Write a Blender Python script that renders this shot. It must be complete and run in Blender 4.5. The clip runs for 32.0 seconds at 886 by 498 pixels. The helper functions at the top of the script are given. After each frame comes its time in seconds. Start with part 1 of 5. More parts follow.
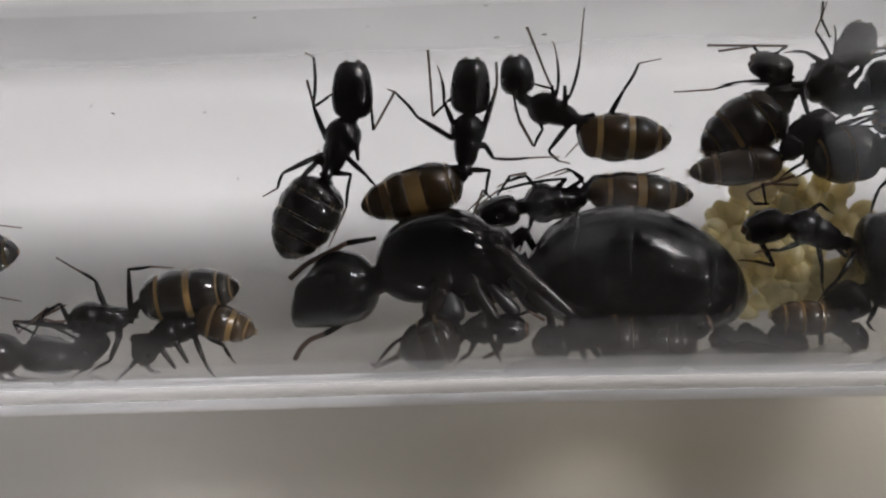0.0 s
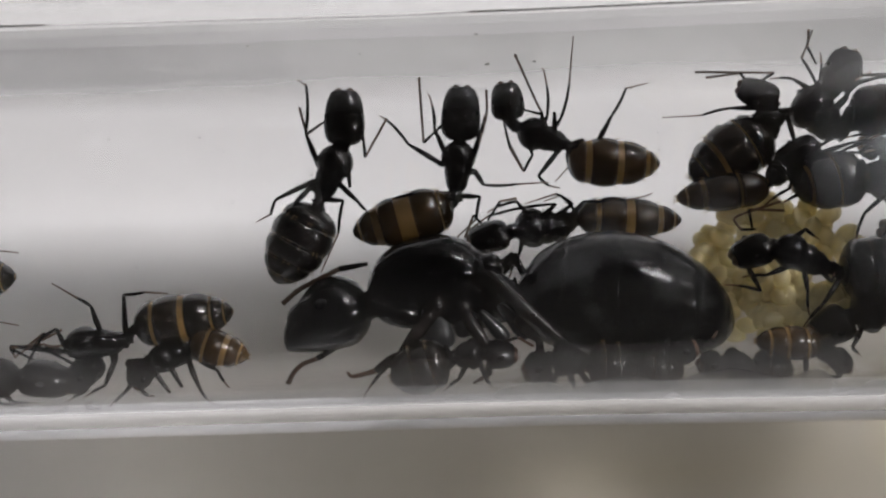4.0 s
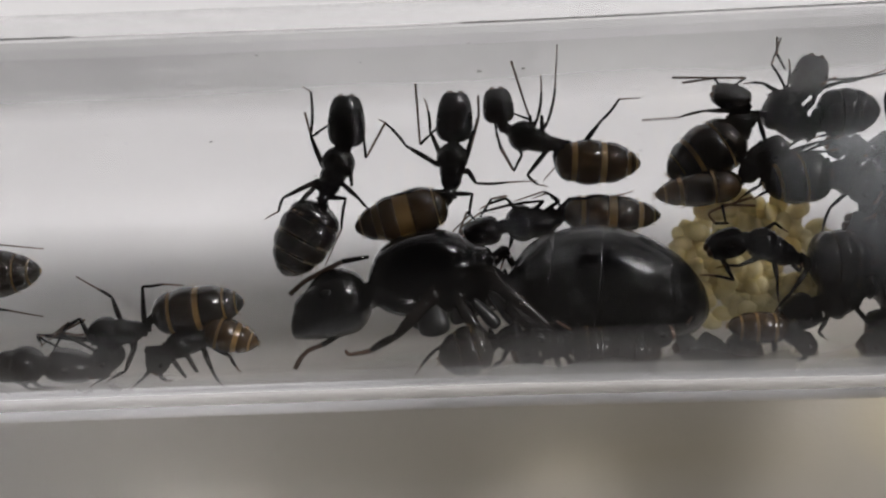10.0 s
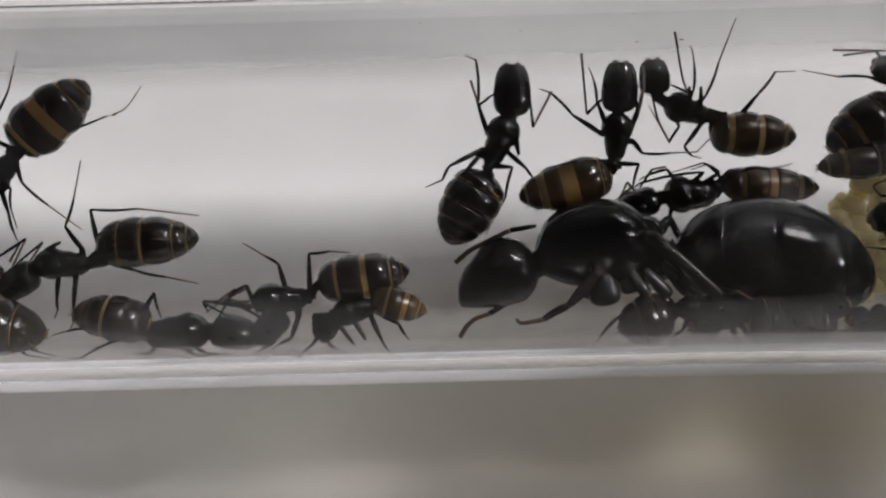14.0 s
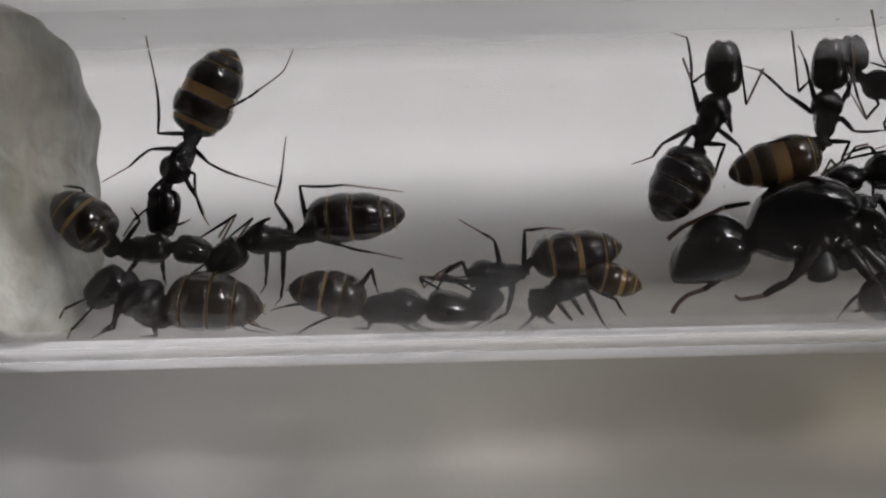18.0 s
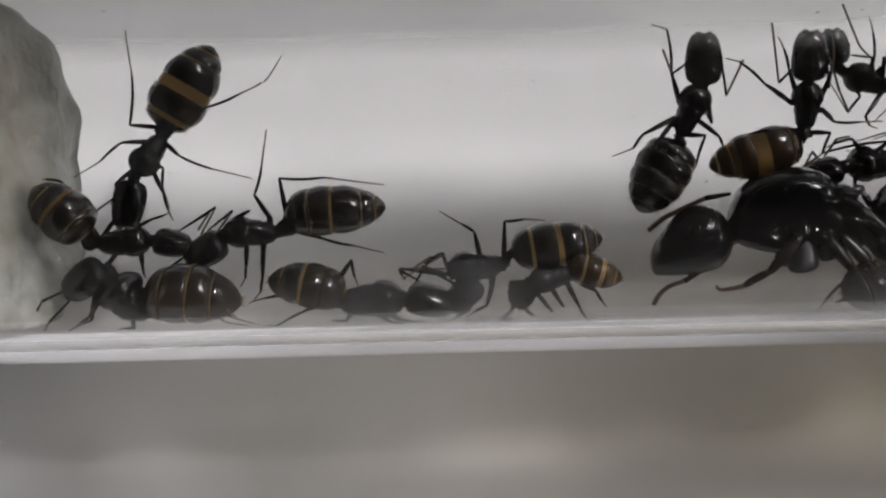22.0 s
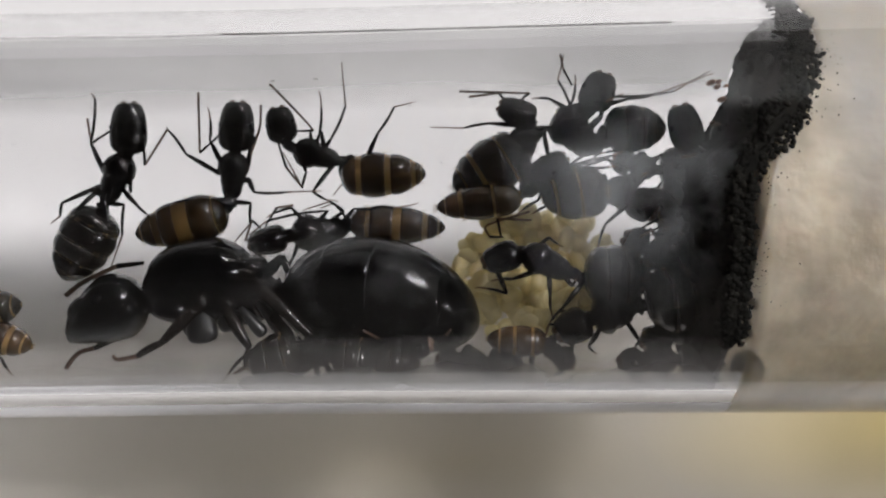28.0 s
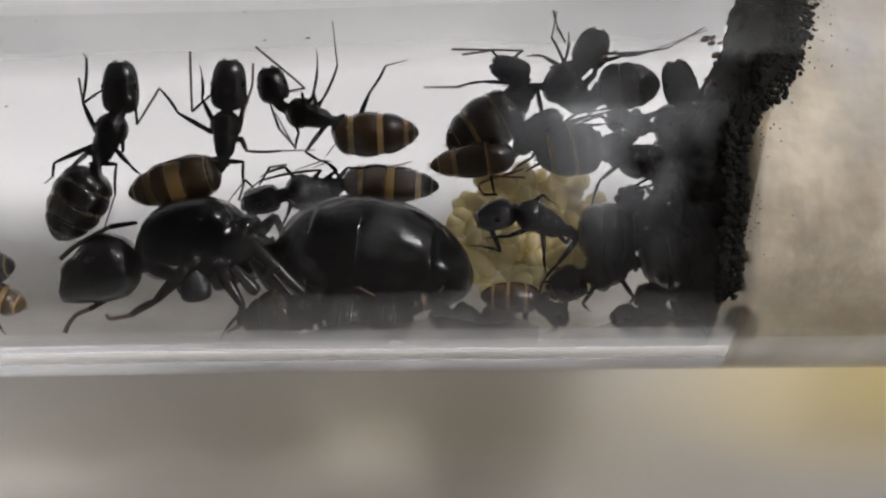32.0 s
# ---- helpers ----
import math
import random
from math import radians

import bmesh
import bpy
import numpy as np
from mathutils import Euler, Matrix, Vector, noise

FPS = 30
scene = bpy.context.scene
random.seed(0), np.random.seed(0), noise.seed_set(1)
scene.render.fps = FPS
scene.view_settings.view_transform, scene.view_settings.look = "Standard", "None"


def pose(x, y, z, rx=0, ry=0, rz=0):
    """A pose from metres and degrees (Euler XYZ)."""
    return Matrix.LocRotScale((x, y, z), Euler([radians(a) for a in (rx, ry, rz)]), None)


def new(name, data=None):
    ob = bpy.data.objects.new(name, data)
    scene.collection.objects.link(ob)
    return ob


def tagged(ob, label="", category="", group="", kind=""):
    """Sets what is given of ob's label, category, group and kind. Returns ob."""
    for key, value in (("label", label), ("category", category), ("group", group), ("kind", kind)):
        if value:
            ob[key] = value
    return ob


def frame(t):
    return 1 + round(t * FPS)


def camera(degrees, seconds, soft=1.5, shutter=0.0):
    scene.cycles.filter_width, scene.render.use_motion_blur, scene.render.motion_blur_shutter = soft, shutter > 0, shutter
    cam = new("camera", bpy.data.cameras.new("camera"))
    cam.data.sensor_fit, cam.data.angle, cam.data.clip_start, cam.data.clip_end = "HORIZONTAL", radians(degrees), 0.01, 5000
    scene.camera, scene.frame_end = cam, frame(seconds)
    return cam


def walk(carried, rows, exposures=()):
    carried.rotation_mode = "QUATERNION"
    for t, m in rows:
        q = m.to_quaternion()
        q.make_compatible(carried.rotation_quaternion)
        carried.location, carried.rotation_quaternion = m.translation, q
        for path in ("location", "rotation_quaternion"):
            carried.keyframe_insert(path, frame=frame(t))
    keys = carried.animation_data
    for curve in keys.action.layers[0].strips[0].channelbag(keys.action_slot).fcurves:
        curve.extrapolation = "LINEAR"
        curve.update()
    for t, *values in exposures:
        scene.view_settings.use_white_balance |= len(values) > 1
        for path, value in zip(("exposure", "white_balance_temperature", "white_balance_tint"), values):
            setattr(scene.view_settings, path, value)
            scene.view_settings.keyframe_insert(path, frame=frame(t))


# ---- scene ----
# ---- camera ----
TUBE_R, TUBE_IN = 0.008, 0.00712
TUBE_Z = 0.0112
VIEW = pose(0, 0, TUBE_Z, 10, 0, 0)      # axes across the tube: right, up, towards the eye
MM = 0.001
cam = camera(40.0, 32.0, soft=2.2)
PATH = [
    (0, 2.088, -2.352, 44.343, 0.278, -0.087, -1.692),
    (0.5, 2.227, -1.814, 45.602, 0.272, -0.128, -1.750),
    (1, 2.262, -1.497, 45.138, 0.264, -0.195, -1.678),
    (1.5, 2.407, -1.588, 45.083, 0.250, -0.157, -1.762),
    (2, 2.427, -1.155, 44.995, 0.250, -0.124, -1.764),
    (2.5, 2.411, -1.427, 45.097, 0.284, -0.082, -1.824),
    (4.5, 2.516, -1.576, 44.940, 0.254, 0.095, -1.716),
    (5, 2.874, -1.694, 44.967, 0.224, 0.129, -1.676),
    (5.5, 2.988, -1.746, 44.959, 0.212, 0.130, -1.673),
    (6, 2.885, -1.952, 44.968, 0.190, 0.237, -1.552),
    (6.5, 2.652, -2.004, 45.023, 0.171, 0.210, -1.470),
    (7, 3.025, -2.005, 44.989, 0.148, 0.180, -1.630),
    (7.5, 3.228, -1.716, 44.947, 0.149, 0.253, -1.792),
    (8, 3.216, -1.836, 44.951, 0.176, 0.247, -1.896),
    (8.5, 3.071, -1.991, 46.777, 0.195, 0.300, -2.014),
    (9, 2.769, -2.060, 46.758, 0.234, 0.360, -1.975),
    (9.5, 2.671, -2.270, 48.561, 0.288, 0.432, -1.974),
    (10, 2.663, -2.136, 48.460, 0.296, 0.465, -2.041),
    (10.5, 2.588, -2.158, 48.519, 0.296, 0.387, -2.011),
    (11, 2.420, -2.120, 48.373, 0.258, 0.296, -1.952),
    (11.5, 2.186, -2.212, 48.370, 0.224, 0.050, -1.887),
    (12, 2.286, -2.083, 48.341, 0.172, -0.132, -1.917),
    (12.5, 1.314, -2.319, 48.557, 0.061, -0.297, -1.895),
    (13, -0.344, -2.187, 48.400, -0.051, -0.311, -1.821),
    (13.5, -1.923, -2.279, 48.382, -0.117, -0.239, -1.613),
    (14, -4.391, -2.539, 48.398, -0.147, -0.278, -1.501),
    (14.5, -7.625, -2.479, 48.429, -0.165, -0.450, -1.298),
    (15, -11.279, -2.425, 48.794, -0.170, -0.714, -1.251),
    (15.5, -13.562, -2.320, 49.073, -0.167, -1.038, -1.273),
    (17.5, -13.223, -2.088, 48.955, -0.141, -1.669, -1.398),
    (18, -13.016, -1.919, 48.869, -0.164, -1.846, -1.407),
    (18.5, -12.918, -1.836, 48.834, -0.190, -1.877, -1.465),
    (19, -12.802, -1.814, 48.822, -0.178, -1.695, -1.493),
    (19.5, -12.824, -1.929, 48.768, -0.195, -1.594, -1.466),
    (20, -12.879, -2.220, 48.805, -0.221, -1.514, -1.413),
    (20.5, -12.955, -2.163, 48.692, -0.294, -1.549, -1.439),
    (21, -12.893, -2.330, 48.706, -0.279, -1.354, -1.427),
    (21.5, -12.788, -2.596, 48.629, -0.278, -1.050, -1.487),
    (22, -12.273, -3.238, 48.680, -0.237, -0.737, -1.481),
    (22.5, -10.383, -3.665, 48.580, -0.198, -0.340, -1.700),
    (23, -8.736, -4.008, 48.661, -0.169, 0.001, -1.745),
    (23.5, -8.220, -3.776, 48.654, -0.176, 0.293, -1.747),
    (24, -7.792, -3.830, 48.680, -0.150, 0.628, -1.714),
    (24.5, -7.861, -3.612, 48.529, -0.142, 0.987, -1.625),
    (25, -7.422, -3.495, 48.496, -0.101, 1.287, -1.476),
    (25.5, -5.152, -2.999, 48.259, -0.064, 1.477, -0.930),
    (26, 0.101, -2.205, 48.331, -0.067, 1.403, -0.820),
    (26.5, 6.753, -1.735, 48.926, -0.042, 1.269, -0.699),
    (28.5, 11.585, -2.170, 49.000, 0.100, 0.262, -0.953),
    (29, 11.519, -2.566, 48.855, 0.121, 0.240, -1.009),
    (29.5, 11.622, -2.731, 48.855, 0.135, -0.089, -1.097),
    (30, 11.652, -2.931, 48.846, 0.146, 0.019, -1.109),
    (30.5, 11.807, -3.071, 48.950, 0.172, -0.036, -1.094),
    (31, 11.862, -3.012, 48.932, 0.212, -0.181, -1.102),
    (31.5, 11.986, -2.960, 48.973, 0.243, -0.355, -1.173),
    (32, 11.904, -2.769, 48.858, 0.258, -0.588, -1.190),
]


def eye(u, v, w, yaw, pitch, roll):
    turn = Matrix.Rotation(radians(yaw), 4, "Y") @ Matrix.Rotation(radians(pitch), 4, "X") @ Matrix.Rotation(radians(roll), 4, "Z")
    return VIEW @ Matrix.Translation((u * MM, v * MM, w * MM)) @ turn


walk(cam, [(t, eye(*row)) for t, *row in PATH],
     [(0, 0.02), (11, 0.0), (13, -0.03), (15, -0.15), (18, -0.2), (25, -0.2), (26, -0.24), (28.5, 0.22), (32, 0.22)])

# ---- light ----
scene.view_settings.exposure = 0.0
world = bpy.data.worlds.new("daylight")
scene.world = world
world.use_nodes = True
wt = world.node_tree
sky = wt.nodes.new("ShaderNodeTexSky")
sky.sky_type, sky.sun_disc, sky.sun_elevation, sky.sun_rotation = "NISHITA", False, radians(50), radians(20)
wt.links.new(sky.outputs[0], wt.nodes["Background"].inputs[0])
wt.nodes["Background"].inputs[1].default_value = 0.05


def daylight(name, w, h, watts, m):
    """An area lamp in an opening of the room, which stands in for the sky outside."""
    lamp = bpy.data.lights.new(name, "AREA")
    lamp.shape, lamp.size, lamp.size_y, lamp.energy, lamp.color = "RECTANGLE", w, h, watts, (1.0, 0.98, 0.985)
    new(name, lamp).matrix_world = m


daylight("skylight_daylight", 0.66, 0.66, 75.0, pose(1.24, 1.23, 1.76))
daylight("window_daylight", 0.34, 0.34, 13.0, pose(2.03, -0.2, 1.4, 0, 90, 0))


# ---- materials ----
def mat(name, color, rough=0.5, metal=0.0, vary=0.0, scale=800.0, bump=0.0, coat=0.0, second=None, detail_scale=None, transmission=0.0, sss=0.0, rand=0.0, spec=0.5, depth=0.00005):
    m = bpy.data.materials.new(name)
    m.use_nodes = True
    nt = m.node_tree
    b = nt.nodes["Principled BSDF"]
    b.inputs["Roughness"].default_value = rough
    b.inputs["Metallic"].default_value = metal
    b.inputs["Specular IOR Level"].default_value = spec
    b.inputs["Coat Weight"].default_value = coat
    b.inputs["Coat Roughness"].default_value = 0.08
    b.inputs["Transmission Weight"].default_value = transmission
    if sss:
        b.inputs["Subsurface Weight"].default_value = sss
        b.inputs["Subsurface Radius"].default_value = (1.0, 0.7, 0.4)
        b.inputs["Subsurface Scale"].default_value = 0.0006
    c = (*color, 1)
    b.inputs["Base Color"].default_value = c
    co = nt.nodes.new("ShaderNodeTexCoord")
    if vary or second:
        n = nt.nodes.new("ShaderNodeTexNoise")
        n.inputs["Scale"].default_value, n.inputs["Detail"].default_value = scale, 6
        nt.links.new(co.outputs["Object"], n.inputs["Vector"])
        ramp = nt.nodes.new("ShaderNodeValToRGB")
        other = second or [x * (1 - vary) for x in color]
        ramp.color_ramp.elements[0].position, ramp.color_ramp.elements[1].position = 0.35, 0.65
        ramp.color_ramp.elements[0].color, ramp.color_ramp.elements[1].color = (*other, 1), c
        nt.links.new(n.outputs["Fac"], ramp.inputs["Fac"])
        out = ramp.outputs["Color"]
        if rand:
            info = nt.nodes.new("ShaderNodeObjectInfo")
            hsv = nt.nodes.new("ShaderNodeHueSaturation")
            mr = nt.nodes.new("ShaderNodeMapRange")
            mr.inputs["To Min"].default_value, mr.inputs["To Max"].default_value = 1 - rand, 1 + rand
            nt.links.new(info.outputs["Random"], mr.inputs["Value"])
            nt.links.new(mr.outputs["Result"], hsv.inputs["Value"])
            nt.links.new(out, hsv.inputs["Color"])
            out = hsv.outputs["Color"]
        nt.links.new(out, b.inputs["Base Color"])
        rr = nt.nodes.new("ShaderNodeMapRange")
        rr.inputs["To Min"].default_value, rr.inputs["To Max"].default_value = rough * 0.8, min(1, rough * 1.25)
        nt.links.new(n.outputs["Fac"], rr.inputs["Value"])
        nt.links.new(rr.outputs["Result"], b.inputs["Roughness"])
    if bump:
        n2 = nt.nodes.new("ShaderNodeTexNoise")
        n2.inputs["Scale"].default_value, n2.inputs["Detail"].default_value = detail_scale or scale * 4, 5
        nt.links.new(co.outputs["Object"], n2.inputs["Vector"])
        bp = nt.nodes.new("ShaderNodeBump")
        bp.inputs["Strength"].default_value, bp.inputs["Distance"].default_value = bump, depth
        nt.links.new(n2.outputs["Fac"], bp.inputs["Height"])
        nt.links.new(bp.outputs["Normal"], b.inputs["Normal"])
    return m


CHITIN = mat("black_chitin", (0.0045, 0.0043, 0.0045), 0.12, vary=0.4, scale=1100, bump=0.22, detail_scale=2600, rand=0.3, spec=0.42, coat=0.1)
QUEEN_CHITIN = mat("polished_black_chitin", (0.003, 0.003, 0.0033), 0.09, vary=0.4, scale=700, bump=0.34, detail_scale=900, spec=0.4)
GASTER_DARK = mat("dark_brown_chitin", (0.006, 0.005, 0.004), 0.13, second=(0.012, 0.008, 0.005), scale=900, bump=0.1, detail_scale=3500, rand=0.25, coat=0.28)
GASTER_BLACK = mat("black_gaster_chitin", (0.0045, 0.0042, 0.004), 0.13, second=(0.008, 0.0068, 0.006), scale=900, bump=0.1, detail_scale=3500, rand=0.25, coat=0.28)
GASTER_AMBER = mat("brown_translucent_chitin", (0.034, 0.019, 0.0075), 0.12, second=(0.010, 0.006, 0.0032), scale=620, bump=0.1, detail_scale=3500, rand=0.2, coat=0.28)
MEMBRANE = mat("amber_membrane", (0.25, 0.15, 0.052), 0.22, second=(0.04, 0.024, 0.011), scale=430, bump=0.15, coat=0.5)
QUEEN_COXA = mat("dark_grey_chitin", (0.011, 0.011, 0.0115), 0.3, vary=0.4, scale=900, bump=0.2, detail_scale=2600)
MEMBRANE_GREY = mat("grey_membrane", (0.012, 0.012, 0.012), 0.4, vary=0.4, scale=1500, bump=0.15)
LEG = mat("dark_leg_chitin", (0.009, 0.007, 0.006), 0.22, vary=0.4, scale=1500, rand=0.3, spec=0.3)
TARSUS = mat("brown_tarsus_chitin", (0.05, 0.027, 0.017), 0.4, vary=0.5, scale=2500, rand=0.3)
HAIR = mat("golden_hair", (0.22, 0.14, 0.055), 0.4)
EYE = mat("dull_black_eye", (0.004, 0.004, 0.0045), 0.6, vary=0.3, scale=9000, spec=0.1)
EGG = mat("cream_egg", (0.99, 0.88, 0.53), 0.35, second=(0.99, 0.92, 0.65), scale=1500, rand=0.04)
PAPER = mat("white_paper", (0.80, 0.79, 0.79), 0.7, vary=0.06, scale=40, bump=0.25, detail_scale=2500)
TABLE = mat("dark_unseen_table", (0.15, 0.13, 0.112), 0.5, second=(0.1, 0.085, 0.072), scale=14, bump=0.2, detail_scale=400)
WALL = mat("wall_paint", (0.27, 0.265, 0.26), 0.8, vary=0.08, scale=3, bump=0.1, detail_scale=300)
COTTON = mat("cream_cotton", (0.57, 0.5, 0.378), 0.9, second=(0.27, 0.222, 0.155), scale=300, bump=1.0, detail_scale=900, depth=0.0002, sss=0.6)
WET_COTTON = mat("damp_grey_cotton", (0.31, 0.31, 0.287), 0.42, second=(0.165, 0.163, 0.143), scale=520, bump=0.85, detail_scale=1900, depth=0.0002)
MOULD = mat("black_mould", (0.003, 0.003, 0.0026), 0.95, second=(0.009, 0.0085, 0.007), scale=1200, bump=0.8, detail_scale=5000, spec=0.08)
CEILING = mat("dark_unseen_ceiling", (0.07, 0.055, 0.045), 0.7, vary=0.4, scale=8, bump=0.2, detail_scale=200)
DIM_WALL = mat("dim_unseen_wall", (0.17, 0.155, 0.14), 0.8, vary=0.15, scale=3, bump=0.1, detail_scale=300)
CORK = mat("brown_cork", (0.34, 0.22, 0.12), 0.85, second=(0.2, 0.12, 0.06), scale=500, bump=0.6)
DUST = mat("grey_dust", (0.3, 0.29, 0.27), 0.8, vary=0.4, scale=900)
RUST = mat("orange_brown_debris", (0.22, 0.08, 0.03), 0.7, vary=0.5, scale=2500, bump=0.5)


def gauzy(material, share, color=(1, 1, 1)):
    """Lets part of the light through loose fibres or thin skin."""
    nt = material.node_tree
    mix, tr = nt.nodes.new("ShaderNodeMixShader"), nt.nodes.new("ShaderNodeBsdfTransparent")
    mix.inputs["Fac"].default_value = share
    tr.inputs["Color"].default_value = (*color, 1)
    end = nt.nodes["Material Output"].inputs["Surface"]
    nt.links.new(end.links[0].from_socket, mix.inputs[1])
    nt.links.new(tr.outputs[0], mix.inputs[2])
    nt.links.new(mix.outputs[0], end)


gauzy(COTTON, 0.4)


def lit_through(material, color, share):
    """Lets light from behind glow through a thin pale body."""
    nt = material.node_tree
    mix, tr = nt.nodes.new("ShaderNodeMixShader"), nt.nodes.new("ShaderNodeBsdfTranslucent")
    mix.inputs["Fac"].default_value = share
    tr.inputs["Color"].default_value = (*color, 1)
    nt.links.new(nt.nodes["Principled BSDF"].outputs[0], mix.inputs[1])
    nt.links.new(tr.outputs[0], mix.inputs[2])
    nt.links.new(mix.outputs[0], nt.nodes["Material Output"].inputs["Surface"])


lit_through(EGG, (0.99, 0.9, 0.58), 0.35)
gauzy(EGG, 0.42, (1, 0.96, 0.78))
lit_through(GASTER_AMBER, (0.5, 0.3, 0.1), 0.08)
lit_through(TARSUS, (0.35, 0.2, 0.12), 0.3)
lit_through(MEMBRANE, (0.75, 0.48, 0.18), 0.3)
GLASS = mat("clear_glass", (1, 1, 1), 0.0, transmission=1.0)
GLASS.node_tree.nodes["Principled BSDF"].inputs["IOR"].default_value = 1.47


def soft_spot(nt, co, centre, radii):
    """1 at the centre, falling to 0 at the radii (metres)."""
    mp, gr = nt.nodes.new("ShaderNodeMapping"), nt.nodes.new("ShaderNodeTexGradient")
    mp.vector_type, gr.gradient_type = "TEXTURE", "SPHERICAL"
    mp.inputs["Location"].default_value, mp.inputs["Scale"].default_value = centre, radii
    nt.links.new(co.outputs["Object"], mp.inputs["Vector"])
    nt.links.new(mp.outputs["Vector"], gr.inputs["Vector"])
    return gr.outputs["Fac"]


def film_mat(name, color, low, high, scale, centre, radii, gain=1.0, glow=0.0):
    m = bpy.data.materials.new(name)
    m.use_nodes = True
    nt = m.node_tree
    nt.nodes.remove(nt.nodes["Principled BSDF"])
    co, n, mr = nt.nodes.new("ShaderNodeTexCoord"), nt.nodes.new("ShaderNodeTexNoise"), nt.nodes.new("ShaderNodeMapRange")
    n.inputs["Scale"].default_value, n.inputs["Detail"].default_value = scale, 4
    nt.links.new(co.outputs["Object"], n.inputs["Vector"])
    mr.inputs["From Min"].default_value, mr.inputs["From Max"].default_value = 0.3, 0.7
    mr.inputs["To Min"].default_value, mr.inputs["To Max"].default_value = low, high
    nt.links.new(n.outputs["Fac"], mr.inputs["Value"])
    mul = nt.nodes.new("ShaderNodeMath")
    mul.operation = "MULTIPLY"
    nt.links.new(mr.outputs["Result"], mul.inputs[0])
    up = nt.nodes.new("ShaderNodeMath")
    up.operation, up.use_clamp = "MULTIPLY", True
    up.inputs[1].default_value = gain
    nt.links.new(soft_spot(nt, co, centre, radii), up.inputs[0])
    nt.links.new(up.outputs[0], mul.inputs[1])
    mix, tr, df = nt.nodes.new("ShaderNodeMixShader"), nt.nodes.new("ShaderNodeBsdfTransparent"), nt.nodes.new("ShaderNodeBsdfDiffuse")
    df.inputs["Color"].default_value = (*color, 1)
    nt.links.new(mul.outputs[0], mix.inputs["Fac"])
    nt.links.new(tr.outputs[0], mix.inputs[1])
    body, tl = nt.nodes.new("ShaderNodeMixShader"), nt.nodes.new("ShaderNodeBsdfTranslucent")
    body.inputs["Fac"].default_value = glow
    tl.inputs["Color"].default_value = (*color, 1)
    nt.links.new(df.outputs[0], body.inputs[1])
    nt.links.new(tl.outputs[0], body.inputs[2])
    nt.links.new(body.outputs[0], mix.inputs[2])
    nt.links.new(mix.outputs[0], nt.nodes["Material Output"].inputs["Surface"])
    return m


FOG_CROWD = film_mat("condensation_film", (0.42, 0.43, 0.45), -0.02, 0.39, 480, (0.0179, 0.0024, 0.0065), (0.0046, 0.0068, 0.009), gain=1.2)
# haze of the reflected table, put into colour over the lower front
HAZE_LOW = film_mat("low_haze_film", (0.34, 0.34, 0.345), 0.36, 0.84, 330, (0.0125, -0.0067, 0.003), (0.021, 0.0025, 0.007), gain=1.7)
# faint grey mottling in front of the queen
GREY_MOTTLE = film_mat("grey_mottle_film", (0.36, 0.36, 0.37), -0.1, 0.07, 520, (0.0085, -0.0026, 0.007), (0.0062, 0.0036, 0.009), gain=1.6)
# patchy grey film along the lower left
WEST_FILM = film_mat("patchy_grey_film", (0.36, 0.36, 0.37), 0.0, 0.62, 420, (-0.0125, -0.0062, 0.003), (0.0075, 0.0026, 0.007), gain=1.6)
# more of that painted reflection haze, towards the tube floor
HAZE_FLOOR = film_mat("floor_haze_film", (0.48, 0.48, 0.485), 0.4, 0.9, 190, (0.008, -0.0076, 0.003), (0.034, 0.0021, 0.008), gain=1.4)
# white band of light reflected inside the bottom wall, painted as a film
BRIGHT_EDGE = film_mat("bright_edge_film", (0.97, 0.97, 0.99), 0.9, 1.0, 30, (-0.02, -0.0070, 0.001), (0.2, 0.008, 0.008), gain=3.0, glow=0.35)
# dark line of refraction at the glass edge, put into colour
EDGE_LINE = film_mat("refraction_line_film", (0.06, 0.05, 0.045), 0.45, 0.9, 120, (-0.02, 0.0060, 0.0039), (0.2, 0.004, 0.004), gain=3.0)
# grey band along the upper back wall
UPPER_FILM = film_mat("upper_grey_film", (0.62, 0.62, 0.62), 0.32, 0.58, 60, (-0.02, 0.0071, -0.0015), (0.2, 0.0036, 0.0052), gain=2.4)


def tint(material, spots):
    """Soft spots of colour on a surface: (colour, centre, radii)."""
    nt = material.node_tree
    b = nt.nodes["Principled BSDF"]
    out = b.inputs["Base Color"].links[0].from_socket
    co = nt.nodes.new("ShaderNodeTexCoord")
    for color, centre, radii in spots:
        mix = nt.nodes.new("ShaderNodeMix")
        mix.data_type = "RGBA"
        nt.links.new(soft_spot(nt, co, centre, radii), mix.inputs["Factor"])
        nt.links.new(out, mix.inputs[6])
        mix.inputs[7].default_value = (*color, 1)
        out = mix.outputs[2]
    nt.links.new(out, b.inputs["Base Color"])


tint(COTTON, [((0.27, 0.24, 0.19), (0.0275, 0.0066, 0.004), (0.006, 0.0034, 0.008)), ((0.30, 0.30, 0.29), (0.0262, 0.003, 0.006), (0.0022, 0.0045, 0.005)), ((0.40, 0.41, 0.42), (0.0285, -0.001, 0.007), (0.0018, 0.003, 0.004))])
tint(WET_COTTON, [((0.40, 0.35, 0.27), (-0.0288, 0.002, 0.003), (0.0016, 0.007, 0.007))])
# brown puts the tube's shade into the paper, yellow the glow through cotton
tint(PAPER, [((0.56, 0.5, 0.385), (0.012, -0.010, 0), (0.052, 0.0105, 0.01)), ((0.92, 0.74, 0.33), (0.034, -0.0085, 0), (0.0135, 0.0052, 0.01))])


